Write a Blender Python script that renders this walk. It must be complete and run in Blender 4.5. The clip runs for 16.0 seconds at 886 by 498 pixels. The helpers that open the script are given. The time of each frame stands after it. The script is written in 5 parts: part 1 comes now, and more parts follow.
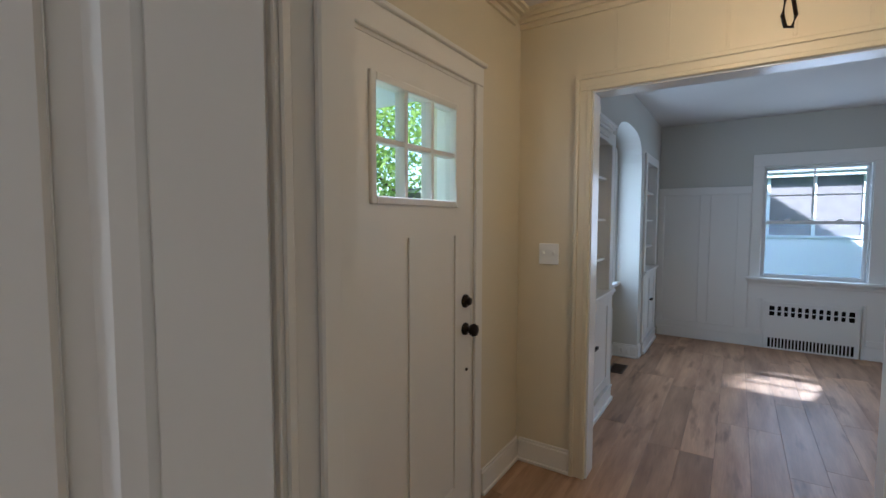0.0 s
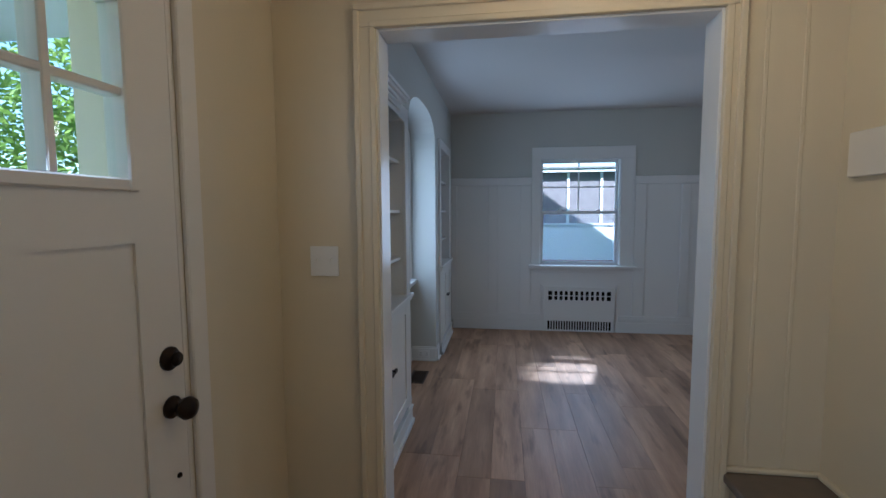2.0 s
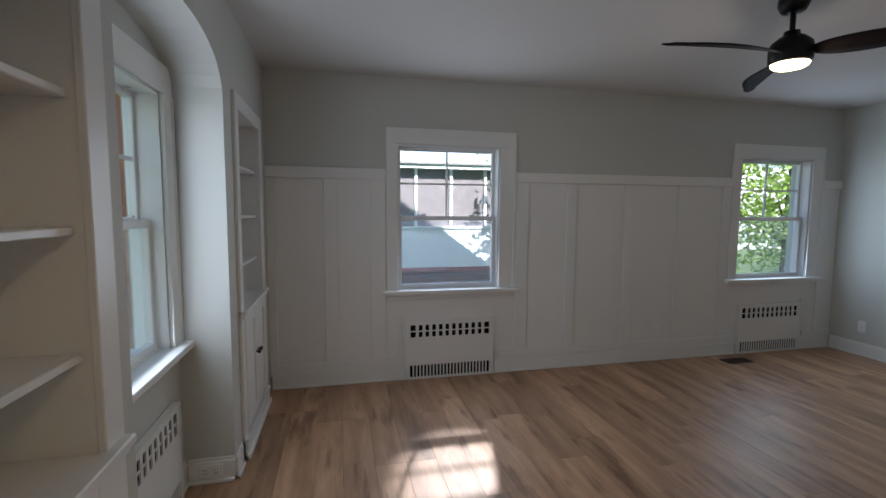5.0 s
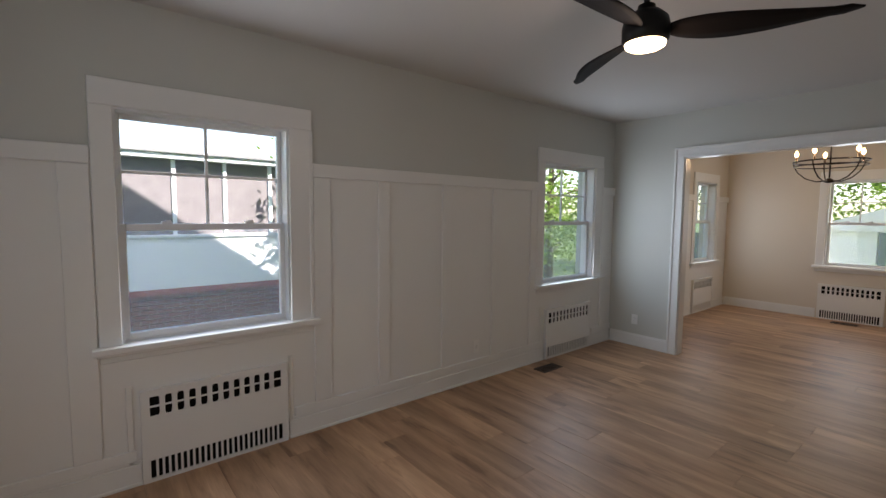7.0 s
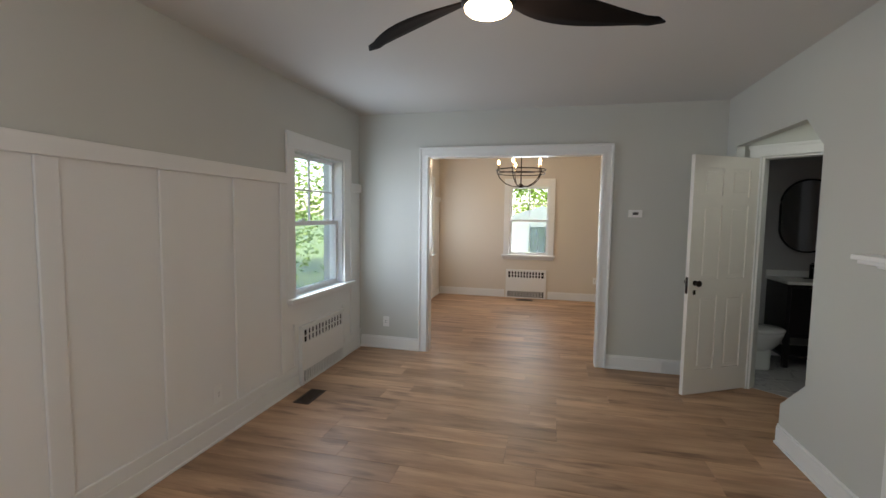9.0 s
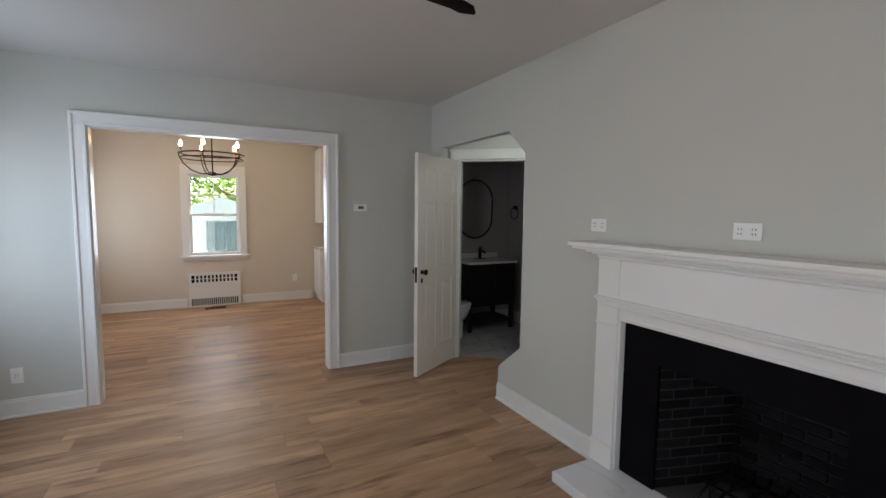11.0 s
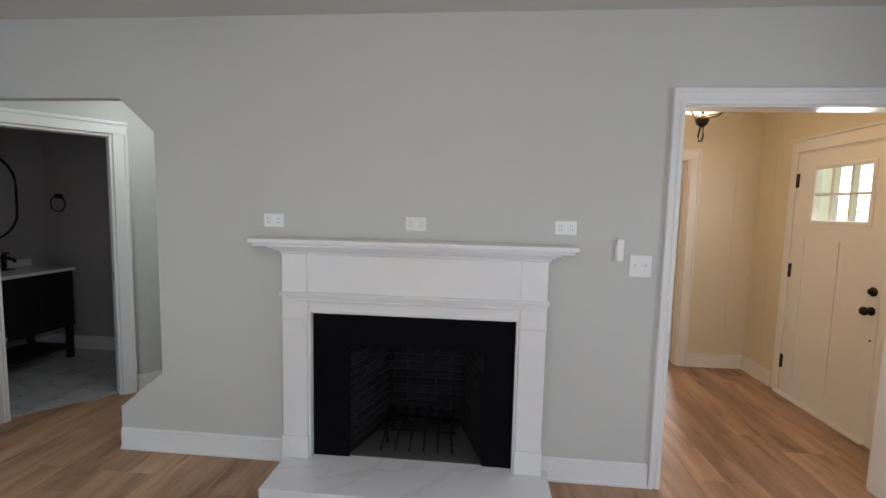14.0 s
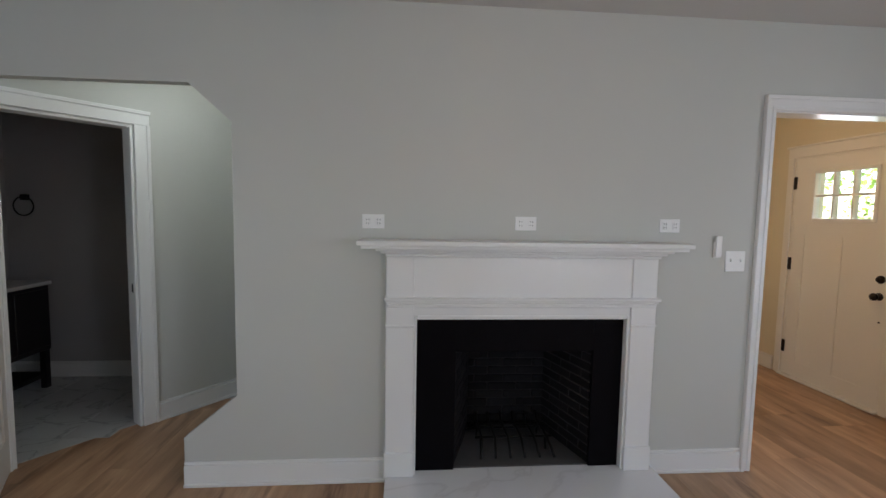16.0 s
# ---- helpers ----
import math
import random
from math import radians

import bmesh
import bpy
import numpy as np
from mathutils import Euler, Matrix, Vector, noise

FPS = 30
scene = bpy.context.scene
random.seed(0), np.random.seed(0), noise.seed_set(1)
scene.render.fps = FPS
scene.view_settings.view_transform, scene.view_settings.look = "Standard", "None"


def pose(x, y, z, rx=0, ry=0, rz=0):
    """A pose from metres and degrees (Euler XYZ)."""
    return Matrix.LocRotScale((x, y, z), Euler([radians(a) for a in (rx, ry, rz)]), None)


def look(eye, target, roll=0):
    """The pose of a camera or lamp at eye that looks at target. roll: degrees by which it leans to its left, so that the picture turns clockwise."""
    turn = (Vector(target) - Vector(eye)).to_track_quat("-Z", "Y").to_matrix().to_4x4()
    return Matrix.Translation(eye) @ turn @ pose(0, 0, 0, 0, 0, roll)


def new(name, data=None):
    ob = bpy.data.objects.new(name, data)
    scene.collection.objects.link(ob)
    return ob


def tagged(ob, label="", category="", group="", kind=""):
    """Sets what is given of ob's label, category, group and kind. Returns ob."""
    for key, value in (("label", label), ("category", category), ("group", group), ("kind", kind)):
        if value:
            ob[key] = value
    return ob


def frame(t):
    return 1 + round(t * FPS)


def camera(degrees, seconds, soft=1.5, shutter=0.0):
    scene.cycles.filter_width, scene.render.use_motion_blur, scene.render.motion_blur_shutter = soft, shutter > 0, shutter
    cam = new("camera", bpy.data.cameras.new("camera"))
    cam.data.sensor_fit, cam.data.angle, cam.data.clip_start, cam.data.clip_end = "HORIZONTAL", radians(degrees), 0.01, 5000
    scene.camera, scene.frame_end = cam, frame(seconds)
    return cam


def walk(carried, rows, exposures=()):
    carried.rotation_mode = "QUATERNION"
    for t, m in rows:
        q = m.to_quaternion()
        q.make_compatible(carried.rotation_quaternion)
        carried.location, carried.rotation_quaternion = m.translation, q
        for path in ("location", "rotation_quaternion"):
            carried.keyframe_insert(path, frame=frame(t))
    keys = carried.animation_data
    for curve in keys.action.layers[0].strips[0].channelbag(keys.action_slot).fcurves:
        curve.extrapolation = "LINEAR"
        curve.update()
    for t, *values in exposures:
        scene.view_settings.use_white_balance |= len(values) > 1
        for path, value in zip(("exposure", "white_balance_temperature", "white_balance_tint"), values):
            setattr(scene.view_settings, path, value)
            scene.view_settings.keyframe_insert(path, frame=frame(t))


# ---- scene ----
cam = camera(89.4, 16.0)
PATH = [
    (0, (0.133, -0.358, 1.426), (-0.963, 1.31, 1.301), 0.1),
    (0.5, (0.096, -0.21, 1.420), (-0.759, 1.594, 1.292), -0.2),
    (1, (0.055, -0.056, 1.425), (-0.565, 1.84, 1.287), -0.3),
    (1.5, (0.004, 0.134, 1.425), (-0.417, 2.083, 1.271), -0.3),
    (2, (-0.051, 0.409, 1.433), (-0.325, 2.383, 1.267), -0.3),
    (2.5, (-0.120, 0.705, 1.458), (-0.292, 2.69, 1.278), -0.4),
    (3, (-0.125, 0.992, 1.474), (-0.246, 2.981, 1.298), -0.2),
    (5.3, (-0.115, 2.175, 1.490), (0.423, 4.093, 1.322), 0.3),
    (5.5, (-0.075, 2.273, 1.483), (0.524, 4.175, 1.325), 0.2),
    (6, (0.014, 2.5, 1.477), (0.82, 4.324, 1.322), 0.2),
    (6.5, (0.114, 2.739, 1.495), (1.143, 4.447, 1.343), 0.3),
    (7, (0.203, 2.952, 1.501), (1.462, 4.498, 1.347), 0.5),
    (7.5, (0.275, 3.180, 1.522), (1.758, 4.511, 1.362), 0.8),
    (8, (0.34, 3.395, 1.522), (2.017, 4.474, 1.367), 0.8),
    (8.5, (0.405, 3.542, 1.530), (2.226, 4.355, 1.376), 0.8),
    (9, (0.515, 3.723, 1.515), (2.451, 4.201, 1.36), 0.8),
    (9.2, (0.571, 3.786, 1.514), (2.537, 4.123, 1.359), 0.7),
    (11.3, (1.009, 4.323, 1.530), (2.697, 3.266, 1.355), 0.7),
    (11.5, (1.028, 4.353, 1.53), (2.668, 3.222, 1.353), 0.7),
    (12, (1.128, 4.463, 1.536), (2.55, 3.068, 1.354), 0.7),
    (12.5, (1.226, 4.548, 1.526), (2.362, 2.912, 1.346), 1.0),
    (13, (1.38, 4.545, 1.527), (2.192, 2.725, 1.35), 1.2),
    (13.5, (1.51, 4.581, 1.54), (1.994, 2.649, 1.355), 1.2),
    (14, (1.696, 4.703, 1.547), (1.874, 2.72, 1.363), 1.3),
    (14.5, (1.862, 4.745, 1.536), (1.825, 2.753, 1.36), 1.3),
    (15, (2.124, 4.686, 1.527), (1.986, 2.698, 1.356), 1.2),
    (15.5, (2.401, 4.635, 1.509), (2.241, 2.648, 1.345), 1.1),
    (16, (2.721, 4.628, 1.502), (2.563, 2.64, 1.342), 1.0),
]
EXPOSURES = [(0, 1.88, 5150, 10), (1.0, 1.4, 5000, 9), (2.0, 1.45, 4900, 9), (3.0, 1.6, 4950, 10), (5.3, 1.56, 6200, 15), (7.0, 1.74, 6700, 18), (9.0, 2.28, 6700, 15), (11.5, 2.3, 6350, 17), (13.0, 2.5, 6300, 17), (14.5, 2.62, 6300, 17), (16, 2.27, 6300, 17)]
walk(cam, [(t, look(eye, target, roll)) for t, eye, target, roll in PATH], EXPOSURES)

# ---- plan, in metres ----
LX0, LX1, LY0, LY1, CEIL = -0.70, 5.18, 2.205, 5.85, 2.59   # living room
DX0, DX1, DY0 = 5.30, 8.80, 2.40                            # dining room
FX0, FX1, FY0, FY1, FCEIL = -1.03, 1.05, 0.06, 2.08, 2.59   # entry
NX0 = -0.955                                                # back wall of the niche
EX0 = -0.94                                                 # front wall of the entry
GROUND = -0.75

# ---- world and sun ----
world = bpy.data.worlds.new("world")
scene.world = world
world.use_nodes = True
wn = world.node_tree
sky = wn.nodes.new("ShaderNodeTexSky")
sky.sky_type, sky.sun_disc = "NISHITA", False
sky.sun_elevation, sky.sun_rotation = radians(43), radians(168.7)
wn.links.new(sky.outputs[0], wn.nodes["Background"].inputs[0])
wn.nodes["Background"].inputs[1].default_value = 0.15
sun = new("sun", bpy.data.lights.new("sun", "SUN"))
sun.data.energy, sun.data.angle, sun.data.color = 5.0, radians(0.5), (1, 0.95, 0.87)
sun.matrix_world = look((2.0, -10.0, 9.5), (0, 0, 0))


def area(name, m, w, h, watts, color):
    ob = new(name, bpy.data.lights.new(name, "AREA"))
    ob.data.shape, ob.data.size, ob.data.size_y = "RECTANGLE", w, h
    ob.data.energy, ob.data.color = watts, color
    ob.matrix_world = m
    return ob


def bulb_light(name, xyz, watts, color, radius):
    ob = new(name, bpy.data.lights.new(name, "POINT"))
    ob.data.energy, ob.data.color, ob.data.shadow_soft_size = watts, color, radius
    ob.location = xyz
    return ob


# sky light entering by the windows
SKY = (0.82, 0.91, 1.0)
area("sky_light", look((0.815, 5.822, 1.42), (0.815, 5.0, 1.38)), 0.88, 1.2, 2.5, SKY)
area("sky_light", look((4.325, 5.822, 1.42), (4.325, 5.0, 1.38)), 0.88, 1.2, 3.3, (0.70, 0.86, 1.0))
area("sky_light", look((NX0 + 0.028, 4.06, 1.42), (0, 4.06, 1.40)), 0.80, 1.2, 2.6, SKY)
area("sky_light", look((8.772, 4.17, 1.42), (8, 4.17, 1.40)), 0.68, 1.2, 1.9, SKY)
area("sky_light", look((7.90, 5.822, 1.42), (7.90, 5, 1.40)), 0.74, 1.2, 2.0, SKY)
area("sky_light", look((-1.002, -2.57, 1.42), (0, -2.57, 1.40)), 0.8, 1.2, 11, (0.97, 0.96, 0.94))
area("sky_light", look((-0.915, 1.10, 1.715), (0, 1.10, 1.60)), 0.50, 0.40, 0.7, SKY)
bulb_light("fan_light_glow", (2.185, 3.98, 2.19), 1.1, (1.0, 0.80, 0.68), 0.07)
bulb_light("entry_light_glow", (0.24, 1.45, 2.22), 2.3, (1.0, 0.77, 0.50), 0.06)
for k in range(5):
    a = radians(20 + 72 * k)
    bulb_light("chandelier_glow", (7.02 + 0.32 * math.cos(a), 4.20 + 0.32 * math.sin(a), 2.27), 0.6, (1.0, 0.78, 0.5), 0.02)
# added spot lamp in place of sun thrown back by the neighbour's upper glazing
glint_spot = new("glint_spot", bpy.data.lights.new("glint_spot", "SPOT"))
glint_spot.data.energy, glint_spot.data.spot_size, glint_spot.data.spot_blend = 2500, radians(3.7), 0.04
glint_spot.data.shadow_soft_size, glint_spot.data.color = 0.12, (1, 0.96, 0.9)
glint_spot.matrix_world = look((2.77, 11.0, 7.3), (0.51, 4.36, 0.0))

# ---- materials ----


def mat(name, color, rough=0.5, metal=0.0, vary=0.06, scale=6.0, bump=0.0, bump_scale=60.0, random_tint=0.0, stretch=(1, 1, 1), coat=0.0, detail=4, spec=0.5):
    m = bpy.data.materials.new(name)
    m.use_nodes = True
    nt = m.node_tree
    n, l = nt.nodes, nt.links
    p = n["Principled BSDF"]
    p.inputs["Roughness"].default_value, p.inputs["Metallic"].default_value = rough, metal
    p.inputs["Coat Weight"].default_value, p.inputs["Specular IOR Level"].default_value = coat, spec
    tc = n.new("ShaderNodeTexCoord")
    mp = n.new("ShaderNodeMapping")
    mp.inputs["Scale"].default_value = stretch
    l.new(tc.outputs["Object"], mp.inputs[0])
    nz = n.new("ShaderNodeTexNoise")
    nz.inputs["Scale"].default_value, nz.inputs["Detail"].default_value = scale, detail
    l.new(mp.outputs[0], nz.inputs["Vector"])
    mix = n.new("ShaderNodeMix")
    mix.data_type = "RGBA"
    mix.inputs[6].default_value = (*[max(0, c * (1 - vary)) for c in color], 1)
    mix.inputs[7].default_value = (*[min(1, c * (1 + vary)) for c in color], 1)
    l.new(nz.outputs[0], mix.inputs[0])
    out = mix.outputs[2]
    if random_tint:
        oi = n.new("ShaderNodeObjectInfo")
        mr = n.new("ShaderNodeMapRange")
        mr.inputs[3].default_value, mr.inputs[4].default_value = 1 - random_tint, 1 + random_tint
        l.new(oi.outputs["Random"], mr.inputs[0])
        hs = n.new("ShaderNodeHueSaturation")
        l.new(mr.outputs[0], hs.inputs["Value"])
        l.new(out, hs.inputs["Color"])
        out = hs.outputs[0]
    l.new(out, p.inputs["Base Color"])
    rr = n.new("ShaderNodeMapRange")
    rr.inputs[3].default_value, rr.inputs[4].default_value = max(0.02, rough - 0.06), min(1, rough + 0.06)
    l.new(nz.outputs[0], rr.inputs[0])
    l.new(rr.outputs[0], p.inputs["Roughness"])
    if bump:
        nb = n.new("ShaderNodeTexNoise")
        nb.inputs["Scale"].default_value, nb.inputs["Detail"].default_value = bump_scale, 3
        l.new(mp.outputs[0], nb.inputs["Vector"])
        bp = n.new("ShaderNodeBump")
        bp.inputs["Strength"].default_value, bp.inputs["Distance"].default_value = bump, 0.002
        l.new(nb.outputs[0], bp.inputs["Height"])
        l.new(bp.outputs[0], p.inputs["Normal"])
    return m


def glow(name, color, strength):
    m = bpy.data.materials.new(name)
    m.use_nodes = True
    p = m.node_tree.nodes["Principled BSDF"]
    p.inputs["Base Color"].default_value = (*color, 1)
    p.inputs["Emission Color"].default_value = (*color, 1)
    p.inputs["Emission Strength"].default_value = strength
    return m


def glass_mat():
    m = bpy.data.materials.new("window_glass")
    m.use_nodes = True
    n, l = m.node_tree.nodes, m.node_tree.links
    t, g, f, x, pw = (n.new("ShaderNodeBsdfTransparent"), n.new("ShaderNodeBsdfGlossy"), n.new("ShaderNodeLayerWeight"), n.new("ShaderNodeMixShader"), n.new("ShaderNodeMath"))
    t.inputs[0].default_value = (0.97, 0.99, 0.985, 1)
    g.inputs["Roughness"].default_value = 0.02
    pw.operation = "MULTIPLY"
    pw.inputs[1].default_value = 0.10
    l.new(f.outputs["Facing"], pw.inputs[0])
    l.new(pw.outputs[0], x.inputs[0])
    l.new(t.outputs[0], x.inputs[1])
    l.new(g.outputs[0], x.inputs[2])
    l.new(x.outputs[0], n["Material Output"].inputs[0])
    return m


def screen_mat():
    """Fine insect mesh: mostly see-through, with a little pale grey."""
    m = bpy.data.materials.new("insect_screen")
    m.use_nodes = True
    n, l = m.node_tree.nodes, m.node_tree.links
    t, d, x = n.new("ShaderNodeBsdfTransparent"), n.new("ShaderNodeBsdfTranslucent"), n.new("ShaderNodeMixShader")
    d.inputs[0].default_value = (0.74, 0.78, 0.84, 1)
    x.inputs[0].default_value = 0.12
    l.new(t.outputs[0], x.inputs[1])
    l.new(d.outputs[0], x.inputs[2])
    l.new(x.outputs[0], n["Material Output"].inputs[0])
    return m


def plank_mat():
    m = bpy.data.materials.new("oak_plank")
    m.use_nodes = True
    n, l = m.node_tree.nodes, m.node_tree.links
    p = n["Principled BSDF"]
    tc, oi = n.new("ShaderNodeTexCoord"), n.new("ShaderNodeObjectInfo")
    off = n.new("ShaderNodeVectorMath")
    off.operation = "MULTIPLY_ADD"
    cmb = n.new("ShaderNodeCombineXYZ")
    for k in range(3):
        l.new(oi.outputs["Random"], cmb.inputs[k])
    l.new(cmb.outputs[0], off.inputs[0])
    off.inputs[1].default_value = (37, 53, 11)
    l.new(tc.outputs["Object"], off.inputs[2])

    def tex(scale, stretch, detail, rough=0.55):
        mp, nz = n.new("ShaderNodeMapping"), n.new("ShaderNodeTexNoise")
        mp.inputs["Scale"].default_value = stretch
        l.new(off.outputs[0], mp.inputs[0])
        l.new(mp.outputs[0], nz.inputs["Vector"])
        nz.inputs["Scale"].default_value, nz.inputs["Detail"].default_value, nz.inputs["Roughness"].default_value = scale, detail, rough
        return nz.outputs[0]

    broad = tex(1.8, (5.0, 0.6, 1), 4)
    grain = tex(14, (9, 0.5, 1), 5, 0.65)
    dark = tex(2.2, (5.5, 0.9, 1), 3)
    r1 = n.new("ShaderNodeValToRGB")
    r1.color_ramp.elements[0].position, r1.color_ramp.elements[0].color = 0.3, (0.30, 0.168, 0.092, 1)
    r1.color_ramp.elements[1].position, r1.color_ramp.elements[1].color = 0.72, (0.60, 0.375, 0.225, 1)
    l.new(broad, r1.inputs[0])
    r2 = n.new("ShaderNodeValToRGB")
    r2.color_ramp.elements[0].position, r2.color_ramp.elements[0].color = 0.31, (0.26, 0.20, 0.17, 1)
    r2.color_ramp.elements[1].position, r2.color_ramp.elements[1].color = 0.44, (1, 1, 1, 1)
    l.new(dark, r2.inputs[0])
    mul = n.new("ShaderNodeMix")
    mul.data_type, mul.blend_type = "RGBA", "MULTIPLY"
    mul.inputs[0].default_value = 0.6
    l.new(r1.outputs[0], mul.inputs[6])
    l.new(r2.outputs[0], mul.inputs[7])
    g = n.new("ShaderNodeMapRange")
    g.inputs[1].default_value, g.inputs[2].default_value = 0.3, 0.7
    g.inputs[3].default_value, g.inputs[4].default_value = 0.86, 1.08
    l.new(grain, g.inputs[0])
    rv = n.new("ShaderNodeMapRange")
    rv.inputs[3].default_value, rv.inputs[4].default_value = 0.82, 1.16
    l.new(oi.outputs["Random"], rv.inputs[0])
    vm = n.new("ShaderNodeMath")
    vm.operation = "MULTIPLY"
    l.new(g.outputs[0], vm.inputs[0])
    l.new(rv.outputs[0], vm.inputs[1])
    hs = n.new("ShaderNodeHueSaturation")
    l.new(vm.outputs[0], hs.inputs["Value"])
    l.new(mul.outputs[2], hs.inputs["Color"])
    l.new(hs.outputs[0], p.inputs["Base Color"])
    rr = n.new("ShaderNodeMapRange")
    rr.inputs[3].default_value, rr.inputs[4].default_value = 0.36, 0.52
    l.new(grain, rr.inputs[0])
    l.new(rr.outputs[0], p.inputs["Roughness"])
    bp = n.new("ShaderNodeBump")
    bp.inputs["Strength"].default_value, bp.inputs["Distance"].default_value = 0.25, 0.001
    l.new(grain, bp.inputs["Height"])
    l.new(bp.outputs[0], p.inputs["Normal"])
    return m


def marble_mat(name, base, vein, scale):
    m = mat(name, base, 0.18, vary=0.03, scale=3)
    n, l = m.node_tree.nodes, m.node_tree.links
    p = n["Principled BSDF"]
    src = p.inputs["Base Color"].links[0].from_socket
    tc, nz = n.new("ShaderNodeTexCoord"), n.new("ShaderNodeTexNoise")
    nz.inputs["Scale"].default_value, nz.inputs["Detail"].default_value = scale, 6
    nz.inputs["Distortion"].default_value = 1.2
    l.new(tc.outputs["Object"], nz.inputs["Vector"])
    r = n.new("ShaderNodeValToRGB")
    e = r.color_ramp.elements
    e[0].position, e[0].color = 0.485, (0, 0, 0, 1)
    e[1].position, e[1].color = 0.525, (0, 0, 0, 1)
    mid = r.color_ramp.elements.new(0.505)
    mid.color = (0.4, 0.4, 0.4, 1)
    l.new(nz.outputs[0], r.inputs[0])
    mx = n.new("ShaderNodeMix")
    mx.data_type = "RGBA"
    l.new(r.outputs[0], mx.inputs[0])
    l.new(src, mx.inputs[6])
    mx.inputs[7].default_value = (*vein, 1)
    l.new(mx.outputs[2], p.inputs["Base Color"])
    return m


def leaf_mat(name, color):
    m = mat(name, color, 0.55, vary=0.4, scale=1.1)
    n, l = m.node_tree.nodes, m.node_tree.links
    p = n["Principled BSDF"]
    t, x = n.new("ShaderNodeBsdfTranslucent"), n.new("ShaderNodeMixShader")
    l.new(p.inputs["Base Color"].links[0].from_socket, t.inputs[0])
    x.inputs[0].default_value = 0.5
    l.new(p.outputs[0], x.inputs[1])
    l.new(t.outputs[0], x.inputs[2])
    l.new(x.outputs[0], n["Material Output"].inputs[0])
    return m


M_GREY = mat("grey_wall_paint", (0.57, 0.575, 0.535), 0.6, vary=0.025, scale=1.5, bump=0.12, bump_scale=180)
M_BEIGE = mat("greige_wall_paint", (0.68, 0.62, 0.53), 0.6, vary=0.025, scale=1.5, bump=0.12, bump_scale=180)
M_CREAM = mat("cream_panel_paint", (0.70, 0.617, 0.45), 0.45, vary=0.03, scale=2.5, bump=0.10, bump_scale=120, stretch=(1, 1, 0.25))
M_WHITE = mat("white_trim_paint", (0.80, 0.80, 0.78), 0.33, vary=0.02, scale=3, bump=0.06, bump_scale=90)
M_DOOR = mat("white_door_paint", (0.79, 0.75, 0.68), 0.38, vary=0.02, scale=3, bump=0.06, bump_scale=90)
M_CEIL = mat("ceiling_paint", (0.62, 0.61, 0.59), 0.75, vary=0.02, scale=1.2, bump=0.15, bump_scale=140)
M_VINYL = mat("vinyl_sash", (0.82, 0.83, 0.84), 0.3, vary=0.015, scale=5)
M_BLACK = mat("matt_black_metal", (0.012, 0.011, 0.010), 0.42, 0.6, vary=0.2, scale=30)
M_BRONZE = mat("dark_bronze", (0.022, 0.015, 0.011), 0.38, 0.8, vary=0.25, scale=30)
M_SLATE = mat("black_slate_slab", (0.0045, 0.004, 0.005), 0.5, vary=0.3, scale=9, bump=0.08, bump_scale=50, spec=0.05)
M_SOOT = mat("sooty_brick", (0.012, 0.011, 0.012), 0.85, vary=0.4, scale=14, bump=0.6, bump_scale=70, random_tint=0.35, spec=0.15)
M_SOOTJ = mat("sooty_mortar", (0.038, 0.036, 0.037), 0.9, vary=0.3, scale=18, spec=0.15)
M_ASH = mat("ashy_concrete", (0.07, 0.068, 0.066), 0.9, vary=0.35, scale=7, bump=0.3)
# near-black for the shade behind grilles; also for throat and subfloor
M_DARK = mat("void_shade_and_subfloor", (0.012, 0.011, 0.010), 0.8, vary=0.3, spec=0.1)
M_MARBLE = marble_mat("white_quartz", (0.80, 0.80, 0.81), (0.58, 0.57, 0.57), 0.9)
M_TILE = marble_mat("marble_floor_tile", (0.55, 0.56, 0.56), (0.10, 0.10, 0.11), 2.2)
M_PLANK = plank_mat()
M_GLASS = glass_mat()
M_SCREEN = screen_mat()
M_PLATE = mat("white_plastic", (0.84, 0.84, 0.82), 0.3, vary=0.01)
M_SLOT = mat("dark_plastic", (0.09, 0.09, 0.09), 0.5)
M_VENT = mat("brown_register_metal", (0.06, 0.040, 0.028), 0.45, 0.3)
M_BLADE = mat("black_walnut_blade", (0.012, 0.010, 0.009), 0.7, vary=0.3, scale=8, stretch=(1, 8, 1), spec=0.06)
M_FANLIGHT = glow("fan_diffuser", (1.0, 0.76, 0.46), 3)
M_BULB = glow("warm_bulb", (1.0, 0.62, 0.26), 4)
M_AMBER = glow("amber_glass", (1.0, 0.66, 0.28), 0.9)
M_CANDLE = mat("candle_sleeve", (0.10, 0.07, 0.05), 0.5)
M_ESPRESSO = mat("espresso_wood", (0.012, 0.010, 0.011), 0.4, vary=0.3, scale=8)
M_PORCELAIN = mat("porcelain", (0.82, 0.82, 0.80), 0.12, vary=0.01)
M_BATHWALL = mat("bathroom_paint", (0.42, 0.41, 0.41), 0.6, vary=0.03)
M_MIRROR = mat("mirror_silver", (0.85, 0.86, 0.87), 0.03, 1.0, vary=0.0)
M_CARPET = mat("brown_stair_tread", (0.17, 0.135, 0.105), 0.7, vary=0.2, scale=20, bump=0.4, bump_scale=150)
M_SPLASH = mat("grey_tile_splash", (0.36, 0.38, 0.38), 0.25)
